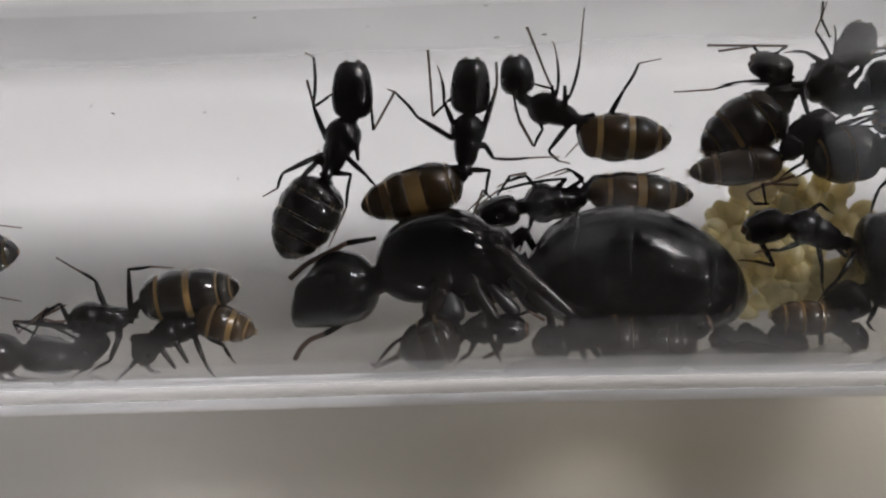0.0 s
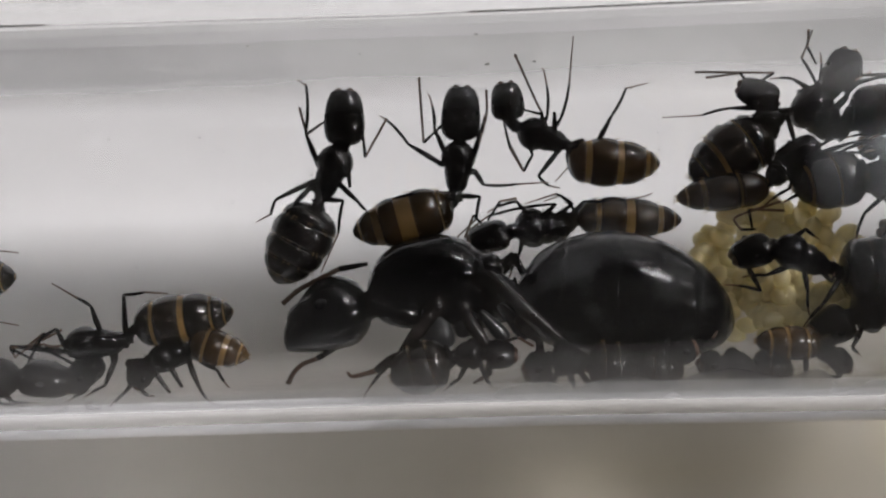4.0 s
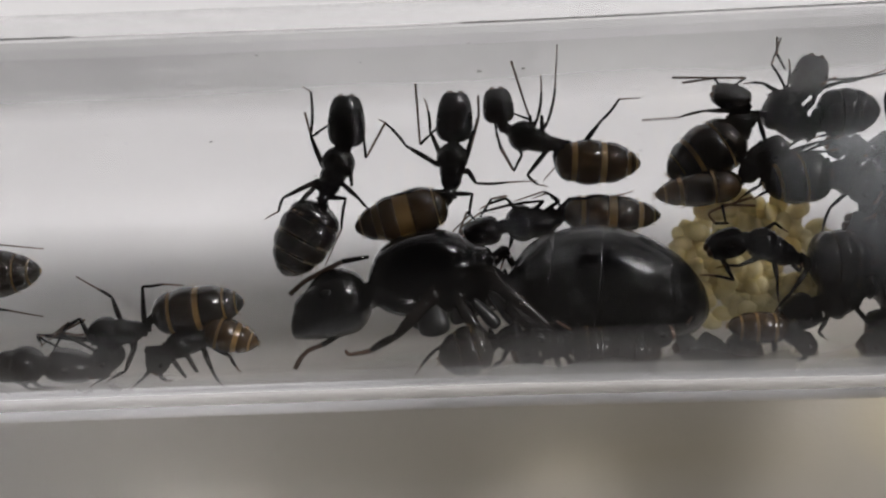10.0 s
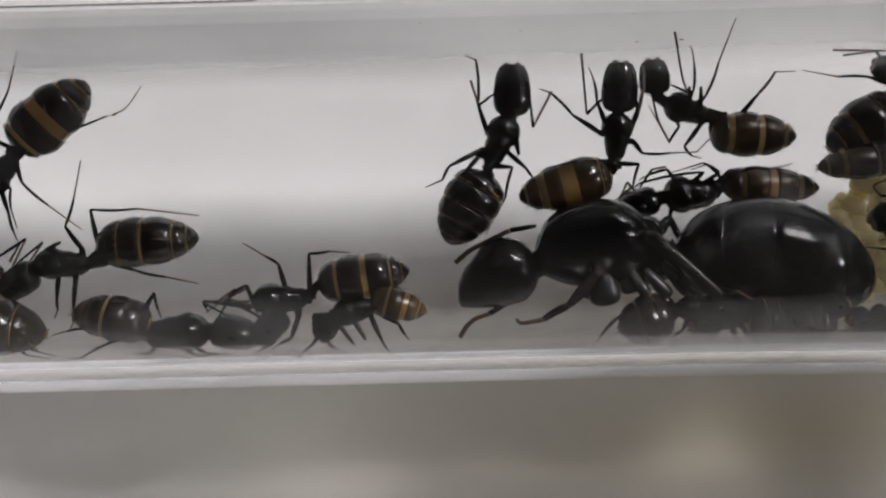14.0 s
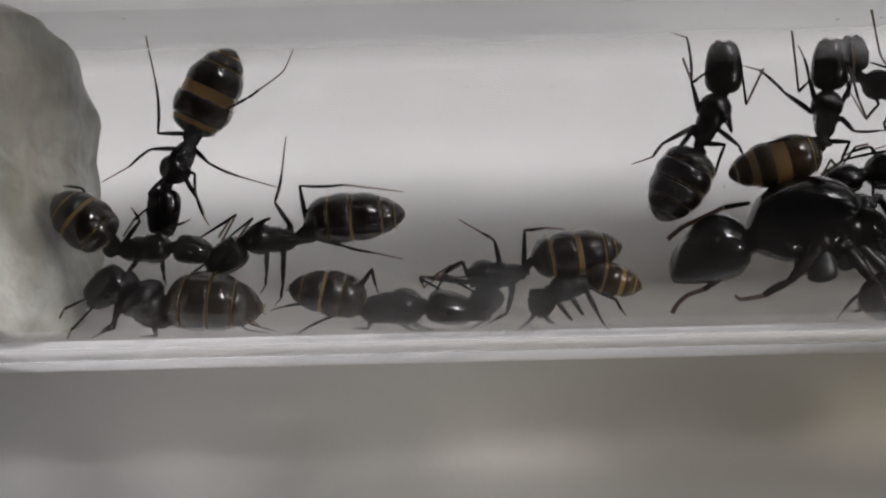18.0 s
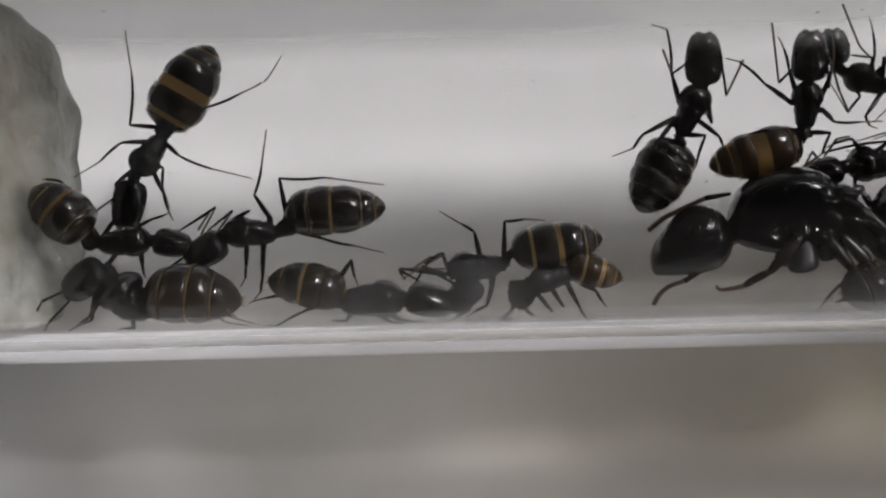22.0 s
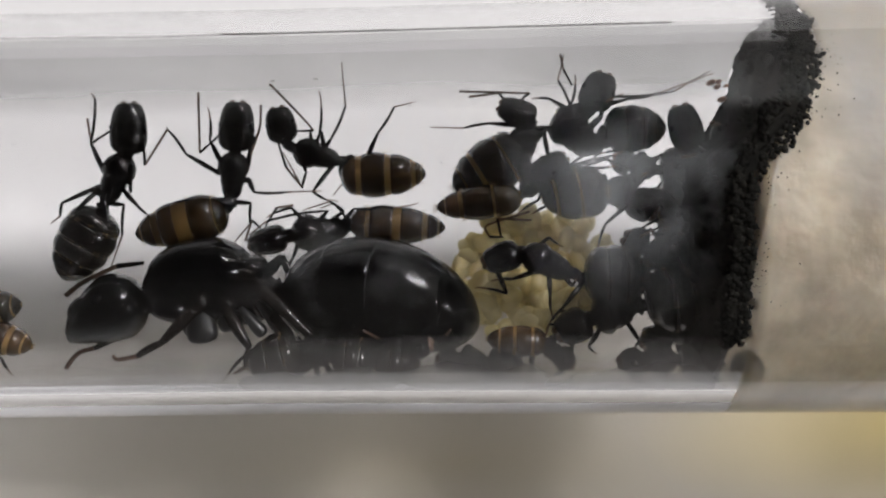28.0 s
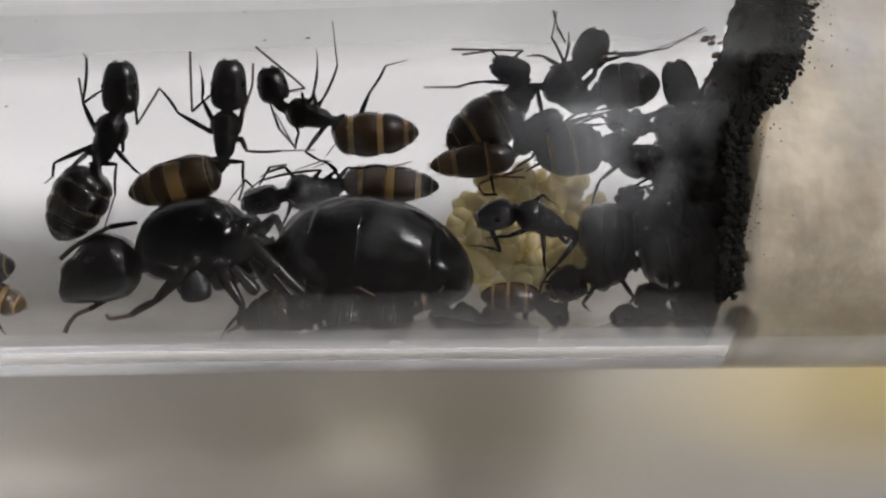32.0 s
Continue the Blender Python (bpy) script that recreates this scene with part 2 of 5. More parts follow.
# ---- mesh helpers (work in millimetres) ----
class Shape:
    """Collects vertices and faces in millimetres."""

    def __init__(self):
        self.v, self.f = [], []

    def rings(self, rings, close=True):
        base, n = len(self.v), len(rings[0])
        for r in rings:
            self.v.extend(r)
        for i in range(len(rings) - 1):
            for j in range(n):
                a, b = base + i * n + j, base + i * n + (j + 1) % n
                self.f.append((a, b, b + n, a + n))
        if close:
            for k, flip in ((0, True), (len(rings) - 1, False)):
                ring = [base + k * n + j for j in range(n)]
                self.f.append(tuple(reversed(ring)) if flip else tuple(ring))
        return self

    def loft(self, a, b, up, profile, seg=18):
        """A rounded body from a to b. profile: (along 0..1, half width, half height, lift)."""
        a, b, up = Vector(a), Vector(b), Vector(up)
        ax = (b - a)
        d = ax.normalized()
        side = d.cross(up)
        side = side.normalized() if side.length > 1e-6 else Vector((1, 0, 0))
        up = side.cross(d)
        rings = []
        for s, hw, hh, lift in profile:
            c = a + ax * s + up * lift
            rings.append([tuple(c + side * (math.cos(q) * hw) + up * (math.sin(q) * hh)) for q in [2 * math.pi * j / seg for j in range(seg)]])
        return self.rings(rings)

    def tube(self, pts, radii, seg=8):
        """A round tapering tube through points."""
        pts = [Vector(p) for p in pts]
        rings, ref = [], Vector((0.13, 0.31, 0.94))
        for i, p in enumerate(pts):
            d = (pts[min(i + 1, len(pts) - 1)] - pts[max(i - 1, 0)]).normalized()
            s = d.cross(ref)
            s = s.normalized() if s.length > 1e-5 else Vector((1, 0, 0))
            q = s.cross(d)
            rings.append([tuple(p + s * (math.cos(k) * radii[i]) + q * (math.sin(k) * radii[i])) for k in [2 * math.pi * j / seg for j in range(seg)]])
        return self.rings(rings)

    def mesh(self, name, material, origin=(0, 0, 0), smooth=True):
        o = Vector(origin)
        me = bpy.data.meshes.new(name)
        me.from_pydata([tuple((Vector(p) - o) * MM) for p in self.v], [], self.f)
        me.polygons.foreach_set("use_smooth", [smooth] * len(me.polygons))
        me.materials.append(material)
        me.update()
        return me


def part(name, shape, material, parent, label="", origin=(0, 0, 0), smooth=True):
    ob = new(name, shape.mesh(name, material, origin, smooth))
    ob.parent = parent
    if label:
        ob["label"] = label
    return ob


def spread(pts, n):
    """n points along a polyline, rounded at its corners."""
    pts = [Vector(p) for p in pts]
    pts = [pts[0] * 2 - pts[1]] + pts + [pts[-1] * 2 - pts[-2]]
    out, spans = [], len(pts) - 3
    for i in range(n):
        s = i / (n - 1) * spans
        k = min(int(s), spans - 1)
        f = s - k
        p0, p1, p2, p3 = pts[k:k + 4]
        m1, m2 = (p2 - p0) * 0.35, (p3 - p1) * 0.35
        out.append(p1 * (2 * f**3 - 3 * f**2 + 1) + m1 * (f**3 - 2 * f**2 + f) + p2 * (3 * f**2 - 2 * f**3) + m2 * (f**3 - f**2))
    return out


def ovals(table, w, h, lift=0.0):
    return [(s, a * w, a * h, lift) for s, a in table]


def fine(table, k=3):
    """The same curve with k rows for each, rounded."""
    out = []
    for i in range(len(table) - 1):
        p = [table[max(i - 1, 0)], table[i], table[i + 1], table[min(i + 2, len(table) - 1)]]
        for j in range(k):
            f = j / k
            row = [p[1][0] + (p[2][0] - p[1][0]) * f]
            for c in range(1, len(p[0])):
                d1 = (p[2][c] - p[0][c]) / (p[2][0] - p[0][0]) * (p[2][0] - p[1][0])
                d2 = (p[3][c] - p[1][c]) / (p[3][0] - p[1][0]) * (p[2][0] - p[1][0])
                row.append(p[1][c] * (2 * f**3 - 3 * f**2 + 1) + d1 * (f**3 - 2 * f**2 + f) + p[2][c] * (3 * f**2 - 2 * f**3) + d2 * (f**3 - f**2))
            out.append(tuple(row))
    return out + [table[-1]]


EGG_CURVE = [(0.0, 0.12), (0.04, 0.34), (0.13, 0.63), (0.28, 0.88), (0.48, 1.0), (0.66, 0.95), (0.82, 0.74), (0.93, 0.45), (1.0, 0.12)]
HEAD_CURVE = fine([(0.0, 0.3), (0.025, 0.56), (0.09, 0.82), (0.22, 0.97), (0.4, 1.0), (0.62, 0.95), (0.8, 0.87), (0.92, 0.74), (0.98, 0.64), (1.0, 0.5)], 2)
BODY_CURVE = fine(EGG_CURVE, 2)


# ---- the setting ----
def slab(name, x0, x1, y0, y1, z0, z1, material, label):
    bm = bmesh.new()
    bmesh.ops.create_cube(bm, size=1)
    for v in bm.verts:
        v.co = Vector(((x0 + x1) / 2 + v.co.x * (x1 - x0), (y0 + y1) / 2 + v.co.y * (y1 - y0), (z0 + z1) / 2 + v.co.z * (z1 - z0)))
    me = bpy.data.meshes.new(name)
    bm.to_mesh(me)
    bm.free()
    me.materials.append(material)
    return tagged(new(name, me), label, kind="structure")


# added out of view: dark table past the paper weakens reflections in the glass
slab("tabletop", -0.9, 0.9, -0.75, 0.9, -0.03, -0.001, TABLE, "unseen dark tabletop under the white paper, dims glass reflections")
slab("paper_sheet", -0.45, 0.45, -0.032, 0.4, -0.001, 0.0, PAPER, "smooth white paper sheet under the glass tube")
slab("floor", -2, 2, -2, 1.6, -0.78, -0.75, WALL, "plain grey floor of the room")
# unseen ceiling, added dark so that little of it mirrors in the glass
for k, (x0, x1, y0, y1) in enumerate(((-2, 0.89, -2, 1.6), (1.59, 2, -2, 1.6), (0.89, 1.59, -2, 0.88), (0.89, 1.59, 1.58, 1.6))):
    slab("ceiling_%d" % (k + 1), x0, x1, y0, y1, 1.75, 1.8, CEILING, "unseen dark ceiling round the skylight, dims reflections")
slab("wall_west", -2.1, -2, -2, 1.6, -0.75, 1.75, WALL, "plain painted wall")
for k, (y0, y1, z0, z1) in enumerate(((-2, -0.43, -0.75, 1.75), (0.03, 1.6, -0.75, 1.75), (-0.43, 0.03, -0.75, 1.15), (-0.43, 0.03, 1.65, 1.75))):
    slab("wall_east_%d" % (k + 1), 2, 2.1, y0, y1, z0, z1, WALL, "painted wall round the small window opening")
# unseen wall, darker than the others to cut its reflection over the queen
slab("wall_south", -2, 2, -2.1, -2, -0.75, 1.75, DIM_WALL, "unseen wall behind the camera, darkened against glass reflections")
slab("wall_north", -2, 2, 1.6, 1.7, -0.75, 1.75, WALL, "plain painted wall")


def place(name, label, category, group="", kind="", at=(0, 0, 0)):
    """A thing's empty at a place across the tube, in millimetres."""
    ob = new(name)
    ob.empty_display_size = 0.001
    ob.matrix_world = VIEW @ Matrix.Translation(Vector(at) * MM)
    return tagged(ob, label, category, group, kind)


def flare(x):
    """How much the tube widens towards its open mouth, fitted to its edges in view."""
    return 0.4 * max(0.0, min(1.0, (x - 3) / 32)) ** 0.9


def glass_tube():
    ob = place("test_tube", "clear glass test tube lying on cork blocks over white paper", "test tube")
    s = Shape()
    n, ri = 512, TUBE_IN / MM
    wall = (TUBE_R - TUBE_IN) / MM
    xs = (47, 35, 23, 21, 15, 5, -20, -60, -102)
    prof = [(50, ri + flare(50)), (50, ri + flare(50) + wall + 0.6), (49, ri + flare(50) + wall + 0.7)]
    prof += [(x, ri + wall + flare(x)) for x in xs]
    prof += [(-102 - (ri + wall) * math.sin(q), (ri + wall) * math.cos(q)) for q in (0.4, 0.8, 1.2, 1.45, 1.565)]
    prof += [(-102 - ri * math.sin(q), ri * math.cos(q)) for q in (1.565, 1.45, 1.2, 0.8, 0.4)]
    prof += [(x, ri + flare(x)) for x in reversed(xs)]
    rings = [[(x, r * math.cos(2 * math.pi * j / n), r * math.sin(2 * math.pi * j / n)) for j in range(n)] for x, r in prof]
    rings.append(rings[0])
    s.rings(rings, close=False)
    g = part("glass_wall", s, GLASS, ob)
    bm = bmesh.new()
    bm.from_mesh(g.data)
    bmesh.ops.remove_doubles(bm, verts=bm.verts, dist=1e-7)
    bmesh.ops.recalc_face_normals(bm, faces=bm.faces)
    bm.to_mesh(g.data)
    bm.free()
    # a strip of wall made to cast shade on the paper; the rest casts none
    side = new("shading_glass", g.data.copy())
    side.parent = ob
    for piece, keep in ((side, True), (g, False)):
        bm = bmesh.new()
        bm.from_mesh(piece.data)
        gone = []
        for f in bm.faces:
            c = f.calc_center_median()
            q = math.degrees(math.atan2(c.y, c.z))
            # angles picked to set the edge of the shade; a gap lights the eggs
            shading = 16 < q < 100 and c.x < 0.023 and not (27 < q < 45 and c.x > 0.021)
            if shading != keep:
                gone.append(f)
        bmesh.ops.delete(bm, geom=gone, context="FACES")
        bm.to_mesh(piece.data)
        bm.free()
    g.visible_shadow = False
    for nm, material, x0, x1, a0, a1 in (("mist_haze_film", UPPER_FILM, -70, 24.0, 78, 158), ("mist_haze_film", FOG_CROWD, 12, 24, -40, 75), ("mist_haze_film", HAZE_LOW, -8.6, 22.4, -88, -20), ("mottle", GREY_MOTTLE, 2, 15.5, -62, 15), ("mist_haze_film", WEST_FILM, -21, -4, -88, -20), ("mist_haze_film", HAZE_FLOOR, -29, 22.4, -85, -30), ("mist_haze_film", BRIGHT_EDGE, -70, 22.4, -92, -71), ("edge_line", EDGE_LINE, -70, 20, 56.3, 57.5)):
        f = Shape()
        rr = ri - {HAZE_FLOOR: 0.06, WEST_FILM: 0.08, GREY_MOTTLE: 0.1}.get(material, 0.04) if material not in (BRIGHT_EDGE, EDGE_LINE) else ri + (0.05 if material is BRIGHT_EDGE else 0.012)
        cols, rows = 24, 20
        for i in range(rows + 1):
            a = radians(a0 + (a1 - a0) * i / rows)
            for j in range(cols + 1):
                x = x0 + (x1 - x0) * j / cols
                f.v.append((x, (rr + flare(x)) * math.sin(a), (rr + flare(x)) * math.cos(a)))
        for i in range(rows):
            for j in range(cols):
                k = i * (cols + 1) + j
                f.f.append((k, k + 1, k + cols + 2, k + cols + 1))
        part(nm, f, material, ob, "painted dark line for refraction along the glass edge" if nm == "edge_line" else "thin pale film on the glass: misting, painted haze and light")
    return ob


def tube_rest(x):
    """A low cork block with a hollow that carries the tube."""
    ob = place("tube_rest", "small cork block carrying the glass tube", "block", "tube rests", at=(x, 0, 0))
    s = Shape()
    top = -3.0
    r = 8.05 + flare(x + 4)
    prof = [(-12, -13.5), (12, -13.5), (12, top)] + [(r * math.cos(a), -r * math.sin(a)) for a in [0.45 + i * (math.pi - 0.9) / 12 for i in range(13)]] + [(-12, top)]
    tilt = Matrix.Rotation(radians(-10), 3, "X")
    s.rings([[tuple(tilt @ Vector((q, y, z * (1.0 if z > -13 else 0.825)))) for y, z in prof] for q in (-4, 4)])
    part("block", s, CORK, ob, smooth=False)


def specks():
    """Grains of dust and tiny droplets that cling to the back of the tube."""
    rng, s = random.Random(21), Shape()
    for k in range(46):
        u, a = rng.uniform(-27, 13), radians(rng.uniform(100, 200))
        q = rng.uniform(0.02, 0.06)
        c = Vector((u, 7.06 * math.sin(a), 7.06 * math.cos(a)))
        d = Vector((q * rng.uniform(0.7, 2.0), q * rng.uniform(-0.5, 0.5), 0))
        s.loft(c - d, c + d, (0, 0, 1), ovals(EGG_CURVE[::2], q * 0.7, q * 0.5), 6)
    ob = new("dust_speck", s.mesh("dust_speck", DUST))
    ob.matrix_world = VIEW
    tagged(ob, "tiny grey dust specks clinging inside the glass", "dust", kind="stuff")


glass_tube()
specks()
tube_rest(-85)
tube_rest(44)


def rough_plug(name, label, x0, x1, radius, material, bulge, lumps, part_name, seed, step=0.5, category="plug", face=lambda y, z: 0.0, grow=lambda x: 0.0, tight=0):
    """A wad that fills the tube from x0 to x1, with an uneven face at x0."""
    ob = place(name, label, category)
    s, n = Shape(), 72
    rings = []
    radii = [0.02, 0.15, 0.3, 0.45, 0.6, 0.72, 0.82, 0.9, 0.95, 0.98]
    sign = 1 if x1 > x0 else -1
    for r in radii:
        ring = []
        for j in range(n):
            a = 2 * math.pi * j / n
            y, z = r * radius * math.cos(a), r * radius * math.sin(a)
            q = noise.fractal(Vector((seed, y * 0.42, z * 0.42)), 1.0, 2.0, 4) * lumps
            ring.append((x0 + sign * (bulge * r ** 4) + q + face(y, z), y, z))
        rings.append(ring)
    count = int(abs(x1 - x0) / step)
    for i in range(1, count + 1):
        ring = []
        for j in range(n):
            a = 2 * math.pi * j / n
            y, z = radius * math.cos(a), radius * math.sin(a)
            start = x0 + sign * (bulge + 0.1) + face(y, z)
            x = start + (x1 - start) * i / count
            rr = (radius + grow(x)) * (0.985 + (0.02 - 0.014 * tight) * noise.fractal(Vector((x * 0.5, 3 * math.cos(a), 3 * math.sin(a))), 1.0, 2.0, 4) + 0.015 * tight)
            ring.append((x, rr * math.cos(a), rr * math.sin(a)))
        rings.append(ring)
    s.rings(rings)
    part(part_name, s, material, ob)
    return ob


def crust_face(v):
    """Where the mouldy face stands along the tube at height v."""
    s = max(0.0, min(1.0, (v - 0.3) / 5.0))
    return 21.45 + 2.65 * s * s * (3 - 2 * s)


rough_plug("cotton_plug", "cream cotton plug filling the tube behind black mould", 0.6, 46.0, 7.15, COTTON, 0.0, 0.3, "wad", 3.0, face=lambda y, z: crust_face(y), grow=lambda x: flare(x) + 0.12, tight=1)
rough_plug("damp_cotton_plug", "damp grey cotton plug with rounded translucent face", -28.75, -60.0, 6.84, WET_COTTON, 0.35, 0.45, "wad", 8.0,
           face=lambda y, z: -0.25 * (z + 3) + 0.4 * max(0.0, y / 6.84) ** 2 + 1.6 * max(0.0, -y / 6.84) ** 2)


def mould_layer():
    ob = place("mould_crust", "black mould crust grown over the cotton plug face", "mould")
    rng, fuzz, spores = random.Random(5), Shape(), Shape()
    s, n = Shape(), 260
    rings = []

    for r in (0.02, 0.2, 0.4, 0.55, 0.7, 0.8, 0.9, 0.96, 0.99):
        ring = []
        for j in range(n):
            a = 2 * math.pi * j / n
            y, z = r * 7.12 * math.sin(a), r * 7.12 * math.cos(a)
            q = noise.fractal(Vector((2.0, y * 0.8, z * 0.8)), 0.8, 2.0, 6) * 0.65
            ring.append((crust_face(y) + q, y, z))
        rings.append(ring)
    for k in range(1, 16):
        ring = []
        for j in range(n):
            a = 2 * math.pi * j / n
            y = 7.12 * math.sin(a)
            start = crust_face(y)
            end = start + 0.35 + noise.fractal(Vector((9.0, 4.6 * math.sin(a), 4.6 * math.cos(a))), 0.5, 2.0, 6) * 0.75 + 0.75 * max(0.0, 1 - abs(y - 2.4) / 2.6)
            low = max(0.0, min(1.0, (y + 5.3) / 0.7))
            end = start + max(0.05, (end - start) * low)
            x = start + (end - start) * k / 15 + 0.12 * noise.fractal(Vector((k * 0.7, 5.5 * math.sin(a), 5.5 * math.cos(a))), 0.5, 2.0, 5)
            rr = 7.2 + (flare(23) + 0.12) * max(0.0, min(1.0, (y + 5.2) / 0.8)) if k < 15 else 6.9
            ring.append((x, rr * math.sin(a), rr * math.cos(a)))
        rings.append(ring)
    s.rings(rings)
    part("crust", s, MOULD, ob)
    for k in range(260):
        a = rng.uniform(-0.75, 1.35)
        near = rng.random() < 0.6
        v, w = 6.8 * math.sin(a), 6.8 * math.cos(a) * (1 if near else rng.uniform(-0.5, 0.9))
        c = Vector((crust_face(v) + rng.gauss(0, 0.3) + (rng.uniform(0, 0.3 + (0.5 if v > 1 else 0.2)) if near else 0), v, w))
        q = rng.uniform(0.08, 0.28)
        d = Vector((rng.uniform(-1, 1), rng.uniform(-1, 1), rng.uniform(-1, 1))).normalized() * q
        s2 = Shape().loft(c - d, c + d, (0.3, 0.2, 1), ovals([(z, y * rng.uniform(0.8, 1.2)) for z, y in EGG_CURVE[::2]], q * 0.8, q * 0.7), 7)
        part("mould_tuft", s2, MOULD, ob)
    # short dark fuzz along the ragged edge
    for k in range(900):
        a = rng.uniform(-0.72, 1.35)
        v, w = 7.6 * math.sin(a), 7.6 * math.cos(a)
        edge = crust_face(v) + rng.choice((0.0, 0.4 + 0.75 * max(0.0, 1 - abs(v - 2.4) / 2.6)))
        c = Vector((edge + rng.gauss(0, 0.1 + 0.1 * (v > 1.5)), v, w))
        q = rng.uniform(0.06, 0.17)
        d = Vector((rng.uniform(-1, 1), rng.uniform(-1, 1), rng.uniform(-0.2, 0.2))).normalized() * q
        fuzz.loft(c - d, c + d, (0.3, 0.2, 1), ovals([(z, y * rng.uniform(0.7, 1.3)) for z, y in EGG_CURVE[::2]], q * 0.8, q * 0.6), 6)
    part("mould_fuzz", fuzz, MOULD, ob)
    # spores strewn over the cotton beside the crust
    for k in range(220):
        a = rng.uniform(-0.5, 1.35)
        v, w = 7.6 * math.sin(a), 7.6 * math.cos(a)
        c = Vector((crust_face(v) + 0.5 + 0.7 * max(0.0, 1 - abs(v - 2.4) / 2.6) + rng.expovariate(3.0), v, w))
        q = rng.uniform(0.012, 0.045)
        d = Vector((rng.uniform(-1, 1), rng.uniform(-1, 1), 0)).normalized() * q
        spores.loft(c - d, c + d, (0.3, 0.2, 1), ovals(EGG_CURVE[::2], q * 0.8, q * 0.5), 5)
    part("mould_spores", spores, MOULD, ob)
    for k in range(26):
        t = Shape()
        c = Vector((rng.uniform(22.0, 24.0), rng.uniform(1.5, 5.6), rng.uniform(-4.2, -1.0)))
        q = rng.uniform(0.08, 0.22)
        t.loft(c - Vector((q, q * 0.4, 0)), c + Vector((q, q * 0.4, 0.1)), (0, 0, 1), ovals(EGG_CURVE[::2], q * 0.8, q * 0.7), 7)
        part("debris_crumb", t, RUST, ob)
    ball = Shape().loft((22.3, -6.25, 2.3), (23.6, -6.2, 2.4), (0, 0, 1), ovals(EGG_CURVE, 0.72, 0.6), 16)
    part("mould_ball", ball, MOULD, ob)


mould_layer()


def egg_pile():
    """Cream eggs heaped in the middle of the colony."""
    ob = place("egg_pile", "heap of cream-yellow ant eggs on the tube floor", "eggs", at=(15.4, -2.9, -3.6))
    rng = random.Random(11)
    shapes = []
    for k in range(6):
        l, w = rng.uniform(0.46, 0.6), rng.uniform(0.33, 0.41)
        s = Shape().loft((-l, 0, 0), (l, 0, 0), (0, 0, 1), ovals(EGG_CURVE, w, w), 12)
        shapes.append(s.mesh("egg", EGG))
    for k in range(215):
        while True:
            u, v, w = rng.uniform(-3.7, 3.5), rng.uniform(-2.6, 3.0), rng.uniform(-0.5, 0.5)
            if (u / 3.7) ** 2 + (v / 3.0) ** 2 + (w / 1.4) ** 2 < 1:
                break
        e = new("egg", shapes[k % 6])
        e.parent = ob
        e.matrix_basis = pose(u * MM, v * MM, w * MM, rng.uniform(0, 360), rng.uniform(-40, 40), rng.uniform(0, 360))


egg_pile()


# ---- ants ----
GASTER_CURVE = fine([(0.0, 0.2), (0.03, 0.5), (0.1, 0.77), (0.2, 0.93), (0.36, 1.0), (0.54, 0.98), (0.7, 0.87), (0.84, 0.66), (0.94, 0.4), (1.0, 0.12)], 2)
STYLES = {
    "black": (GASTER_BLACK, MEMBRANE_GREY, ((0.0, 0.33), (0.345, 0.6), (0.612, 0.8), (0.81, 0.93), (0.937, 1.0))),
    "banded": (GASTER_DARK, MEMBRANE, ((0.0, 0.23), (0.29, 0.56), (0.595, 0.78), (0.797, 0.92), (0.93, 1.0))),
    "amber": (GASTER_AMBER, MEMBRANE, ((0.0, 0.22), (0.265, 0.47), (0.535, 0.69), (0.745, 0.87), (0.9, 1.0))),
}


def curve_at(table, s):
    for (s0, a0), (s1, a1) in zip(table, table[1:]):
        if s <= s1:
            return a0 + (a1 - a0) * (s - s0) / (s1 - s0)
    return table[-1][1]


def nearest(p, a, b):
    """The point of the stretch from a to b that lies nearest to p."""
    d = b - a
    return a + d * max(0.1, min(0.9, (Vector(p) - a).dot(d) / d.length_squared))


